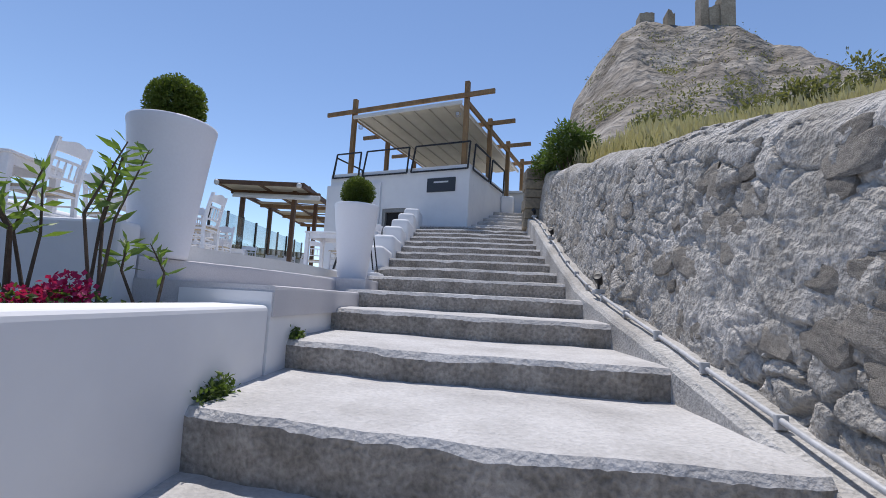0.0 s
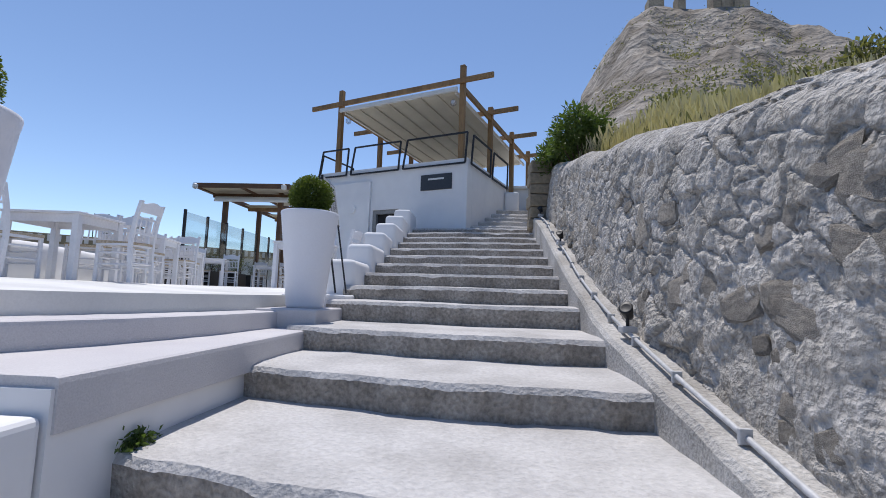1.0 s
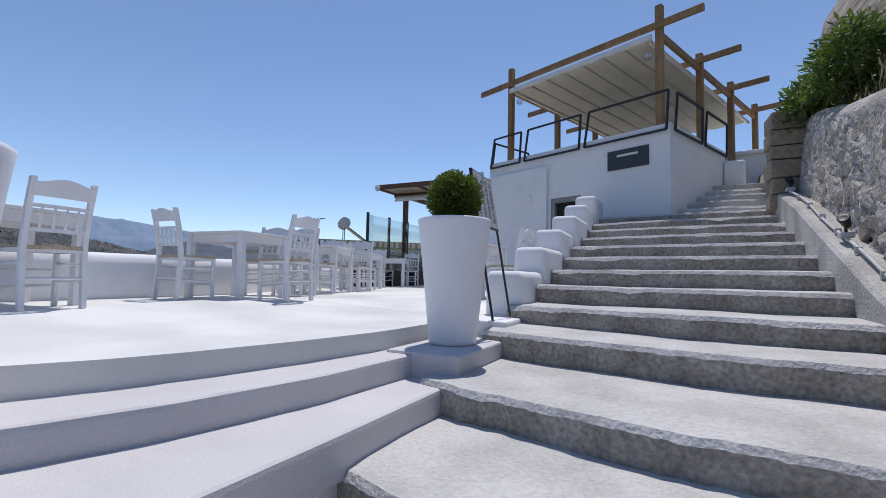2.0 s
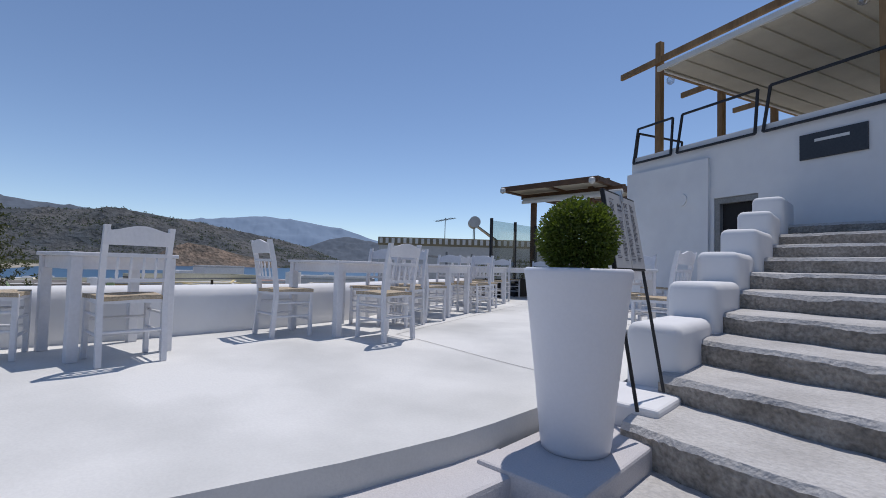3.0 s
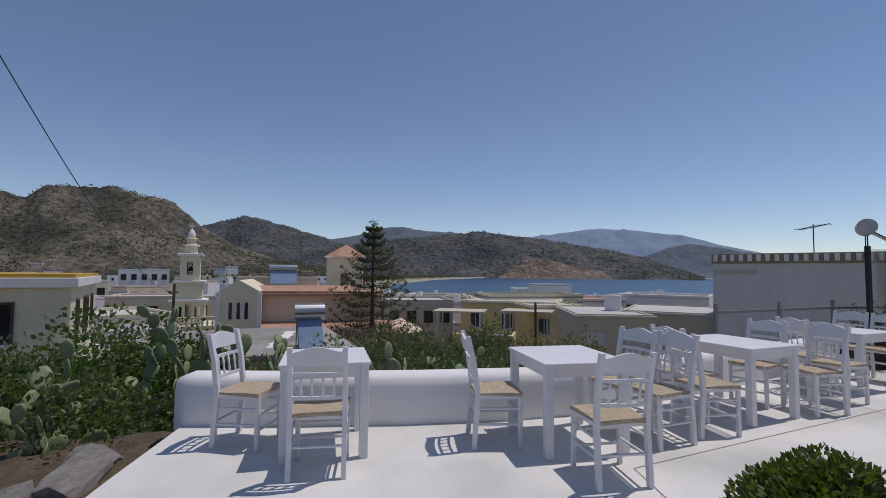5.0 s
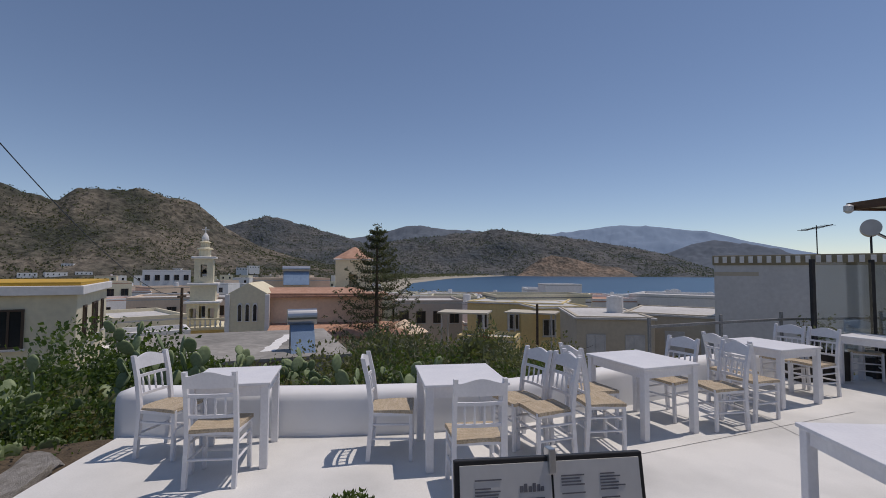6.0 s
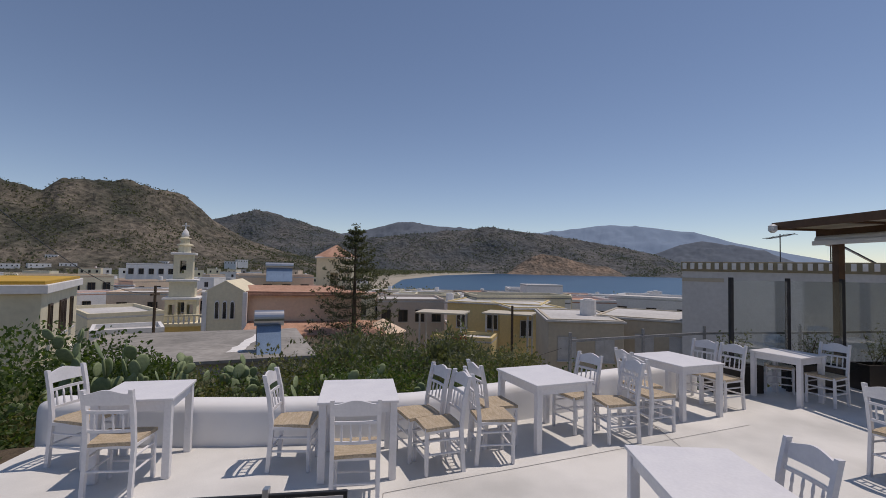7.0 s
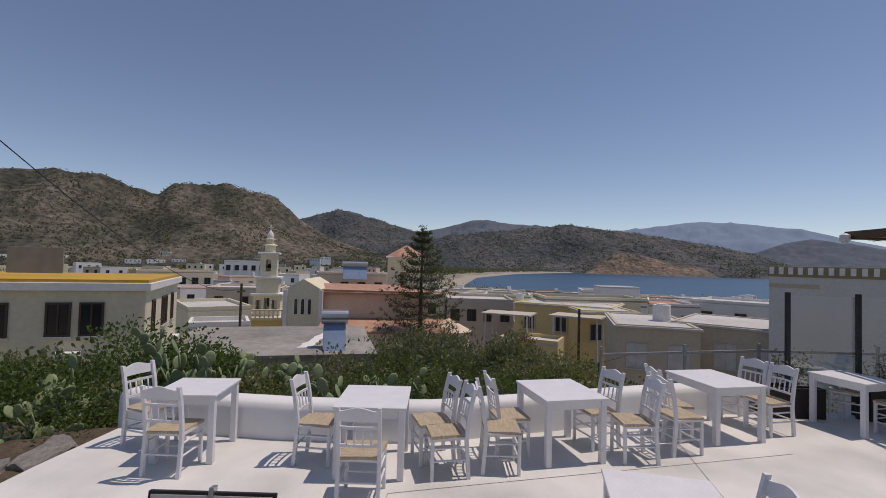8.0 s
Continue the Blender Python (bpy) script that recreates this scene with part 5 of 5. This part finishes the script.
for i in range(230):
    az = r7.uniform(57, 136)
    d = 58 + 300 * r7.random() ** 1.4 if az > 88 else r7.uniform(46, 150)
    if bay(*at(az, d)) > -18:
        continue
    x, y = at(az, d)
    g = land(x, y)
    h = r7.choice((3.2, 3.4, 5.6, 6.0, 6.4))
    top = min(g + h + 0.6, 2.0 - d * 0.053) if az < 95 else g + h + 0.6 + 0.006 * d
    w = r7.uniform(5, 10)
    if top < g + 1.6:
        continue
    row(az, d, w, r7.uniform(5, 9), top, r7.choice(("small rendered flat-roofed town house", "whitewashed flat-roofed town house", "plain rendered old town house")), walls[i % 8], r7.choice((PALER, PALER, PALER, FLATR, TILE)), r7.uniform(-30, 30), g - 1, cols=max(2, int(w / 3)), rows=1, tank=i % 5 == 0)
for i in range(22):
    az, d = r7.uniform(108, 141), r7.uniform(600, 690)
    k = min(1, (d - 578) / 520 / 0.62)
    zs = -11 + 112 * k ** 1.25
    row(az, d, r7.uniform(8, 18), 9, zs + 4.5, "white villa scattered on the mountain foot", WHITEH, PALER, r7.uniform(-20, 20), zs - 6, cols=4, rows=1)

# long blank-walled building beyond the terrace end
ann = thing("annex_building", "long grey-white blank building with a notched ochre cornice", "building", pose(-24.6, 24.0, -6, 0, 0, 45))
part("wall", boxm(0, 17, 0, 8, 0, 8.1), wallpaint("greyish_white_render", (0.66, 0.66, 0.66)), ann)
part("cornice", boxm(-0.06, 17.06, -0.06, 8.06, 8.104, 8.62, 0.02), mat("ochre_cornice", (0.36, 0.31, 0.20), (0.28, 0.25, 0.18), rough=0.9, bump=0.2), ann)
for i in range(44):
    part("notch_block", boxm(0.05 + 0.385 * i, 0.24 + 0.385 * i, -0.15, -0.064, 8.22, 8.55, 0.01), WHITEH, ann)
part("slot", boxm(0.0, 2.0, -0.02, -0.004, 7.55, 7.75), TAN, ann)
ax, ay = -22.4, 27.9
aerial = thing("tv_aerial", "thin metal television aerial on a roof", "aerial", pose(ax, ay, 2.6))
part("mast", rodm((0, 0, 0), (0, 0, 1.5), 0.025), IRON, aerial)
part("boom", rodm((-0.9, 0, 1.3), (0.9, 0, 1.45), 0.02), IRON, aerial)
for i in range(8):
    x = -0.8 + 0.22 * i
    part("element", rodm((x, -0.3, 1.31 + 0.018 * i), (x, 0.3, 1.31 + 0.018 * i), 0.012, n=6), IRON, aerial)
hx, hy = -21.0, 26.3
heater = thing("solar_heater", "roof solar heater with a pale drum and angled panel", "solar heater", pose(hx, hy + 3, 3.28, 0, 0, 45), group="solar heaters")
part("drum", rodm((0, -0.6, 0.55), (0, 0.6, 0.55), 0.38, n=24), WFRAME, heater)
part("panel", beamm((0.2, 0, 0.3), (1.9, 0, -0.9), 1.0, 0.06), TANK, heater)
for yy in (-0.5, 0.5):
    part("strut", beamm((0, yy, -0.66), (0, yy, 0.5), 0.05), IRON, heater)

# street pole and wires
px, py = at(117.8, 29)
pole = thing("street_pole", "dark wooden utility pole", "utility pole", pose(px, py, -7))
part("pole", rodm((0, 0, 0), (0, 0, 7.8), 0.09, 0.07), BARK, pole)
part("cross_arm", boxm(-0.4, 0.4, -0.04, 0.04, 7.3, 7.4), BARK, pole)
px, py = at(77.5, 31)
pole2 = thing("street_pole", "dark wooden utility pole", "utility pole", pose(px, py, -7))
part("pole", rodm((0, 0, 0), (0, 0, 6.6), 0.1, 0.08), BARK, pole2)


def wire(a, b, sag, r, label):
    a, b = Vector(a), Vector(b)
    vs, fs = [], []
    for i in range(25):
        p = a.lerp(b, i / 24) - Vector((0, 0, sag * 4 * (i / 24) * (1 - i / 24)))
        for k in range(6):
            vs.append((p.x + r * math.cos(k * 1.0472) * 0.7, p.y + r * math.cos(k * 1.0472) * 0.7, p.z + r * math.sin(k * 1.0472)))
            if i:
                c = (i - 1) * 6
                fs.append((c + k, c + (k + 1) % 6, c + 6 + (k + 1) % 6, c + 6 + k))
    bm = mesh_from(vs, fs)
    o = thing("wire", label, "wire")
    part("strand", bm, BLACK, o)


p0, p1 = at(146, 7), at(117.8, 29)
wire((*p0, 4.3), (*p1, 0.5), 0.9, 0.012, "black overhead cable above the garden")
p0, p1 = at(128, 12), at(72, 24)
wire((*p0, -0.9), (*p1, -1.9), 0.5, 0.010, "thin overhead cable above the bushes")

# ---- castle ruin on the hill ----
ruin = thing("castle_ruin", "ruined stone castle walls crowning the rocky hill", "castle", pose(29.5, 62.5, -2.2))
for (x0, x1, y, z0, z1, rag) in ((-5.2, -3.0, 5.2, 36, 46.8, 0.5), (-3.0, -1.6, 4.4, 36, 43.4, 0.6), (-1.6, -0.5, 4.0, 36, 46.4, 1.6), (-0.5, 2.0, 3.2, 36, 43.4, 0.7), (1.9, 3.0, 1.4, 36, 47.4, 1.2), (3.0, 4.4, 1.2, 36, 45.6, 0.5), (4.4, 6.4, 0.8, 36, 47.0, 0.9)):
    n = 14
    bm = bmesh.new()
    cols = []
    for i in range(n + 1):
        x = x0 + (x1 - x0) * i / n
        top = z1 + rag * fbm(x * 0.7, z1, 3, 3) - (rag * 0.9 if 5 < i < 9 and rag > 2 else 0)
        cols.append([bm.verts.new(p) for p in ((x, y, z0), (x, y, top), (x, y + 1.6, top - 0.3), (x, y + 1.6, z0))])
    for a, b in zip(cols, cols[1:]):
        for k in range(4):
            bm.faces.new((a[k], a[(k + 1) % 4], b[(k + 1) % 4], b[k]))
    bm.faces.new(cols[0])
    bm.faces.new(cols[-1][::-1])
    bmesh.ops.recalc_face_normals(bm, faces=bm.faces[:])
    part("ruined_wall", bm, CASTLE, ruin)


# ---- plants ----
def bush(name, label, x, y, z, r, n, size, material, seed, long=1.8, lumps=0.45, fill=0.6, cat="bush", group="", low=-0.6):
    o = thing(name, label, cat, pose(x, y, z), group=group)
    rr = random.Random(seed)
    bm = bmesh.new()
    for k in range(7):
        d = Vector((rr.gauss(0, 0.5) * r[0], rr.gauss(0, 0.5) * r[1], rr.uniform(0.7, 1.5) * r[2]))
        rod(bm, (0, 0, -0.25), d * 0.75, 0.018 + 0.012 * r[2], 0.006, 5)
    tagged(part("branchwork", bm, BARK, o), kind="stuff")
    pts, nor = [], []
    for k in range(9):
        c = Vector((rr.uniform(-0.62, 0.62) * r[0], rr.uniform(-0.62, 0.62) * r[1], (0.45 + rr.uniform(0.0, 0.75)) * r[2]))
        s = rr.uniform(0.35, 0.62)
        p, q = shell(c, (r[0] * s, r[1] * s, r[2] * s), n // 9, seed * 13 + k, fill, lumps, low)
        pts.append(p)
        nor.append(q)
    part("foliage", leaves(np.concatenate(pts), size, seed, long, np.concatenate(nor)), material, o)
    return o


rp = random.Random(21)
GREEN = "dense green bush below the terrace wall"
# thick hedge of mixed bushes along the open side
for i in range(30):
    y = -3.5 + 0.68 * i
    off = rp.uniform(1.0, 2.4)
    x = lerp(WEST, max(y, 4.6)) - 0.5 - off - (0.5 if y < 4 else 0)
    if y < 4.2:
        x = -6.6 - rp.uniform(0, 2.4)
    top = rp.uniform(-0.15, 0.55) if y < 11 else rp.uniform(-0.6, 0.0)
    h = rp.uniform(1.0, 1.4)
    bush("bush", GREEN, x, y, top - h * 1.6, (rp.uniform(0.8, 1.15), rp.uniform(0.7, 1.0), h), 3800, 0.06 if i % 2 else 0.042, (LEAF, SCRUB, LEAF, OLIVE)[i % 4], 200 + i)
for i in range(16):
    az = rp.uniform(76, 134)
    d = rp.uniform(11, 15)
    x, y = at(az, d)
    bush("bush", "leafy green shrub on the slope", x, y, rp.uniform(-3.3, -2.7), (1.5, 1.5, 1.5), 3600, 0.06, LEAF if i % 2 else SCRUB, 300 + i)
# grey-green olive trees further down
for i, (az, d, top) in enumerate([(101, 19, -0.9), (97, 22, -1.0), (92, 19, -1.3), (88, 21, -0.9), (84.5, 21, -0.9), (81, 20, -1.1), (94.5, 25, -0.9), (77.5, 19, -1.35), (74.5, 17, -1.6), (86, 17, -1.3), (79.5, 16, -1.6)]):
    x, y = at(az, d)
    o = bush("olive_tree", "grey-green olive tree on the slope below", x, y, top - 3.9, (2.0, 1.8, 2.3), 5200, 0.085, OLIVE, 400 + i, 3.0, 0.5, 0.7, "olive tree", "olive trees")
    part("trunk", rodm((0, 0, -2.0), (0.1, 0.05, 1.2), 0.16, 0.09), BARK, o)
x, y = at(84.3, 30)
bush("bougainvillea", "dark red flowering bougainvillea by a house", x, y, -4.6, (1.3, 1.0, 1.5), 2600, 0.08, leafmat("dark_red_bract", (0.20, 0.035, 0.04), (0.13, 0.02, 0.03)), 444)
for i, (az, d, s) in enumerate([(129, 12.5, 1.15), (124.5, 13, 1.1), (134, 11.5, 1.0), (139, 10, 1.0), (120, 14, 0.9)]):
    x, y = at(az, d)
    bush("fig_bush", "tall broad-leaved fig bush beside the garden", x, y, -2.4 + 0.2 * s, (1.5 * s, 1.4 * s, 1.6 * s), 4600, 0.065, LEAF, 460 + i, 1.6)
# low woods on the coastal plain
wv = []
for i in range(2400):
    az = rp.uniform(58, 140)
    d = rp.uniform(55, 420) if az > 86 else rp.uniform(45, 170)
    if bay(*at(az, d)) > -14:
        continue
    x, y = at(az, d)
    wv.append((x, y, land(x, y) + rp.uniform(0.4, 2.6)))
pts = []
for (x, y, z) in wv:
    s = rp.uniform(0.9, 2.2)
    for k in range(26):
        pts.append((x + rp.gauss(0, s), y + rp.gauss(0, s), z + rp.gauss(0, s * 0.55)))
tagged(part("woodland", leaves(pts, 0.65, 77, 1.4), SCRUB), "scattered trees and scrub among the town houses", "trees", kind="stuff")


pts = []
for i in range(2600):
    az, d = rp.uniform(80, 124), rp.uniform(380, 1500)
    x, y = at(az, d)
    if bay(x, y) > -32:
        continue
    k = rp.uniform(1.8, 4.5)
    z = land(x, y) + 1.5
    pts += [(x + rp.gauss(0, k * 1.6), y + rp.gauss(0, k * 1.6), z + rp.gauss(0, k * 0.4)) for _ in range(14)]
tagged(part("shore_woods", leaves(pts, 2.2, 78, 1.3), DARKSCRUB), "dark tamarisk woods along the far shore", "trees", kind="stuff")


# prickly pears: thick oval pads growing out of one another
def pad_mesh(seed):
    bm = bmesh.new()
    bmesh.ops.create_icosphere(bm, subdivisions=2, radius=1)
    for v in bm.verts:
        d = v.co
        w = 1 - 0.28 * max(0, -d.z)
        v.co = Vector((d.x * 0.098 * w, d.y * 0.018, 0.14 + d.z * 0.145)) * (1 + 0.05 * noise.noise(d * 2 + Vector((seed, 0, 0))))
    me = bpy.data.meshes.new("pad")
    bm.to_mesh(me)
    bm.free()
    me.materials.append(CACT)
    me.polygons.foreach_set("use_smooth", [True] * len(me.polygons))
    return me


PADS = [pad_mesh(s) for s in range(4)]


def cactus(x, y, z, n, s, seed):
    o = thing("prickly_pear", "tall prickly pear cactus with thick oval pads", "cactus", pose(x, y, z), group="prickly pears")
    rr = random.Random(seed)
    tips = [Matrix.LocRotScale((rr.gauss(0, 0.22), rr.gauss(0, 0.22), 0), Euler((rr.gauss(0, 0.3), rr.gauss(0, 0.3), rr.uniform(0, 6.3))), (s, s, s)) for _ in range(4)]
    for k in range(n):
        t = tips.pop(rr.randrange(max(1, len(tips) // 2)))
        part("pad", PADS[k % 4], CACT, o).matrix_basis = t
        for q in range(rr.choice((1, 2, 2))):
            side = rr.uniform(-0.7, 0.7)
            kk = t.to_scale().x * rr.uniform(0.82, 1.0)
            base = t @ Vector((0.075 * side, 0, 0.265 - 0.05 * abs(side)))
            rot = t.to_euler()
            e = Euler((rot.x * 0.8 + rr.gauss(0, 0.28), rot.y * 0.7 + side * 0.9 + rr.gauss(0, 0.15), rot.z + rr.gauss(0, 0.7)))
            tips.append(Matrix.LocRotScale(base, e, (kk, kk, kk)))
    return o


for i, (az, d, z, n, s) in enumerate([(121.5, 9.5, -0.9, 26, 1.25), (118.5, 9.0, -1.0, 18, 1.0), (136, 8.8, -1.3, 26, 1.1), (132.5, 9.5, -1.3, 22, 1.05), (139.5, 8.2, -1.4, 20, 1.0), (105.5, 8.6, -1.15, 18, 1.05), (103, 8.8, -1.2, 14, 0.9), (112.5, 9.2, -0.95, 18, 0.95), (96, 9, -1.3, 14, 0.95), (126, 10, -1.2, 20, 1.05), (90, 9, -1.35, 12, 0.9)]):
    x, y = at(az, d)
    cactus(x, y, z + 0.52, int(n * 1.25), s * 1.12, 500 + i)

# Norfolk pine: a straight trunk with whorls of upswept branches
x, y = at(96.8, 33)
pine = thing("norfolk_pine", "tall Norfolk pine with tiers of dark branches", "tree", pose(x, y, -7.5))
part("trunk", rodm((0, 0, 0), (0, 0, 12.3), 0.26, 0.03, 10), BARK, pine)
rr = random.Random(8)
pts = []
br = bmesh.new()
k = 0
zc = 3.4
while zc < 12.0:
    L = max(0.35, 3.7 * (1 - ((zc - 4.2) / 8.4)) ** 0.85) if zc > 4.2 else 3.6
    nb = 7 if zc < 10 else 5
    for b in range(nb):
        a = 6.283 * b / nb + k * 0.5 + rr.uniform(-0.15, 0.15)
        ll = L * rr.uniform(0.8, 1.08)
        prev = Vector((0, 0, zc))
        for t in range(1, 9):
            u = t / 8
            p = Vector((math.cos(a) * ll * u, math.sin(a) * ll * u, zc + 0.10 * ll * u - 0.16 * ll * math.sin(u * 3.1) + 0.24 * ll * u * u))
            rod(br, prev, p, 0.035 * (1.1 - u), 0.03 * (1.05 - u), 4)
            side = Vector((-math.sin(a), math.cos(a), 0))
            if u > 0.3:
                for q in range(2):
                    sg = 1 if q else -1
                    w = 0.46 * (1.15 - u) * min(1, L / 1.6) + 0.16
                    for s in range(9):
                        f = s / 8
                        c = p + side * sg * w * f + Vector((0, 0, 0.22 * f * w)) + Vector((math.cos(a), math.sin(a), 0)) * 0.25 * w * f
                        pts.append((c.x + rr.gauss(0, 0.03), c.y + rr.gauss(0, 0.03), c.z + rr.gauss(0, 0.03)))
            prev = p
    zc += 0.74 - 0.03 * (zc - 3)
    k += 1
tagged(part("branchwork", br, BARK, pine), kind="stuff")
pts += [(rr.gauss(0, 0.12), rr.gauss(0, 0.12), rr.uniform(11.2, 12.5)) for _ in range(160)]
part("foliage", leaves(pts, 0.07, 9, 2.6), PINE, pine)

# flower bed: oleanders and a magenta clump
def oleander(x, y, z, h, n, seed, spread=0.16):
    o = thing("oleander", "young oleander with long pale green leaves in the bed", "shrub", pose(x, y, z), group="oleanders")
    rr = random.Random(seed)
    bm = bmesh.new()
    pts, nor = [], []
    for k in range(n):
        a = Vector((rr.gauss(0, 0.03), rr.gauss(0, 0.03), 0))
        mid = a + Vector((rr.gauss(0, spread * 0.5), rr.gauss(0, spread * 0.5), h * 0.5))
        tip = mid + Vector((rr.gauss(0, spread * 0.7), rr.gauss(0, spread * 0.7), h * rr.uniform(0.32, 0.5)))
        rod(bm, a, mid, 0.009, 0.007, 6)
        rod(bm, mid, tip, 0.007, 0.003, 6)
        for t in range(18):
            u = 0.25 + 0.78 * t / 18
            p = mid.lerp(tip, (u - 0.3) / 0.7) if u > 0.3 else a.lerp(mid, 0.7 + u)
            ang = t * 2.4
            pts.append(p)
            nor.append((math.cos(ang) * 1.1, math.sin(ang) * 1.1, 0.9))
    tagged(part("branchwork", bm, BARK, o), kind="stuff")
    part("foliage", leaves(pts, 0.026, seed, 4.2, nor), leafmat("oleander_leaf", (0.16, 0.24, 0.06), (0.11, 0.17, 0.045)), o)
    return o


oleander(-2.66, 4.05, -0.56, 0.95, 4, 31, 0.15)
oleander(-2.50, 4.22, -0.56, 0.46, 2, 32, 0.09)
oleander(-2.92, 3.92, -0.56, 0.75, 4, 33, 0.15)
fl = bush("flower_clump", "low clump of magenta flowers in the bed", -2.68, 3.82, -0.58, (0.15, 0.17, 0.13), 700, 0.026, PINKF, 35, 1.0, 0.3, 0.5, "flowers")
part("leafage", leaves(shell((0, 0, 0.05), (0.24, 0.26, 0.10), 500, 36, 0.6)[0], 0.022, 37), LEAF, fl)
gcov = []
for i in range(900):
    gcov.append((rp.uniform(-3.6, -2.42), rp.uniform(2.6, 4.4), -0.55 + rp.uniform(0, 0.05)))
tagged(part("ground_cover", leaves(gcov, 0.02, 38, 1.6), LEAF), "small green ground cover plants in the bed", "plants", kind="stuff")
# weeds in the crack along the bed wall
wd = []
for (x, y, z, n, s) in ((-2.0, 4.02, -0.90, 420, 0.04), (-2.0, 5.0, -0.71, 200, 0.03), (-2.0, 3.3, -1.17, 160, 0.03)):
    for i in range(n):
        wd.append((x + rp.gauss(0, s * 0.5), y + rp.gauss(0, s * 1.6), z + abs(rp.gauss(0, s))))
tagged(part("weeds", leaves(wd, 0.016, 39, 2.0), LEAF), "small green weeds in the joint beside the steps", "weeds", kind="stuff")

# pale rocks at the garden edge of the terrace
for i, (x, y, s) in enumerate(((-5.35, 4.12, 0.28), (-5.0, 3.95, 0.2), (-5.75, 4.05, 0.24), (-4.5, 4.15, 0.13))):
    ob = part("rock", stone_meshes[i % 8].copy(), STONE)
    ob.data.materials[0] = MORTAR
    ob.matrix_basis = Matrix.LocRotScale((x, y, -0.2), Euler((0.1 * i, 0.1, 0.5 * i)), (s * 1.3, s * 0.8, s * 0.42))
    tagged(ob, "pale weathered rock at the edge of the garden", "rock", group="garden rocks")

# grass and scrub on the bank above the rubble wall
def tufts(spots, h, seed, blades=11):
    rng2 = np.random.default_rng(seed)
    v, f = [], []
    for (x, y, z) in spots:
        for b in range(blades):
            a, l = rng2.uniform(0, 6.28), h * rng2.uniform(0.5, 1.25)
            px, py = x + rng2.normal(0, 0.07), y + rng2.normal(0, 0.07)
            dx, dy = math.cos(a) * 0.3 * l * rng2.uniform(0.2, 1), math.sin(a) * 0.3 * l * rng2.uniform(0.2, 1)
            w = 0.003
            i = len(v)
            v += [(px - w, py, z - 0.05), (px + w, py, z - 0.05), (px + dx * 0.4 + w, py + dy * 0.4, z + l * 0.6), (px + dx * 0.4 - w, py + dy * 0.4, z + l * 0.6), (px + dx, py + dy, z + l), (px + dx * 1.1 + 0.012, py + dy * 1.1, z + l * 0.86)]
            f += [(i, i + 1, i + 2, i + 3), (i + 3, i + 2, i + 4), (i + 4, i + 5, i + 2)]
    return mesh_from(v, f)


gs, gs2 = [], []
for i in range(1500):
    y = rp.uniform(6.2, 16)
    x = 1.35 + abs(rp.gauss(0, 2.0))
    if fbm(x * 0.9, y * 0.9, 3, 3) < -0.12:
        continue
    (gs if rp.random() < 0.72 else gs2).append((x, y, land(x, y)))
tagged(part("dry_grass", tufts(gs, 0.46, 5, 16), DRY), "tall dry yellow grass on the bank", "grass", kind="stuff")
tagged(part("green_grass", tufts(gs2, 0.3, 6), SCRUB), "green weeds on the bank", "grass", kind="stuff")
bush("shrub", "feathery green shrub at the top of the wall", 1.3, 11.3, 2.35, (0.55, 0.6, 0.62), 4200, 0.034, LEAF, 600, 3.2, 0.5, 0.6, "shrub")
bush("shrub", "feathery green shrub at the top of the wall", 1.0, 12.2, 2.3, (0.42, 0.42, 0.5), 2200, 0.034, LEAF, 603, 3.2, 0.5, 0.6, "shrub")
for i, (x, y, s) in enumerate(((3.2, 11.5, 0.8), (4.2, 9.2, 0.7), (5.5, 13.5, 1.0), (3.8, 15.5, 1.0), (7.5, 11.5, 1.0), (6.5, 17, 1.2), (9.5, 15, 1.3), (10, 20, 1.5), (14, 24, 1.8), (9, 25, 1.6), (13, 18, 1.4))):
    bush("shrub", "grey-green scrub on the bank", x, y, land(x, y) - 0.1, (s, s, s * 0.8), 2200, 0.05 * s ** 0.4, SCRUB, 610 + i, 2.2, 0.5, 0.6, "shrub")
sp = []
for i in range(4200):
    az, v = rp.uniform(-62, -17), rp.uniform(0.0, 0.56) ** 0.8
    d = 63 - 76 * 0.62 + 76 * v
    x, y = at(az, d)
    s = rp.uniform(0.25, 0.8)
    top = 63 * math.tan(radians(lerp(HILL, az)))
    rise = (v / 0.62) ** 1.25
    z = 4.5 + (top - 4.5) * rise * (1 + 0.24 * fbm(x * 0.0421, y * 0.0421, 71, 6) * (1 - 1.24 * max(0, rise - 0.5)))
    if fbm(x * 0.09, y * 0.09, 13, 3) < -0.05 and az > -27:
        continue
    for k in range(20):
        sp.append((x + rp.gauss(0, s), y + rp.gauss(0, s), z + abs(rp.gauss(0, s * 0.7))))
tagged(part("hillside_scrub", leaves(sp, 0.16, 91, 1.8), SCRUB), "low scrub covering the castle hill", "scrub", kind="stuff")
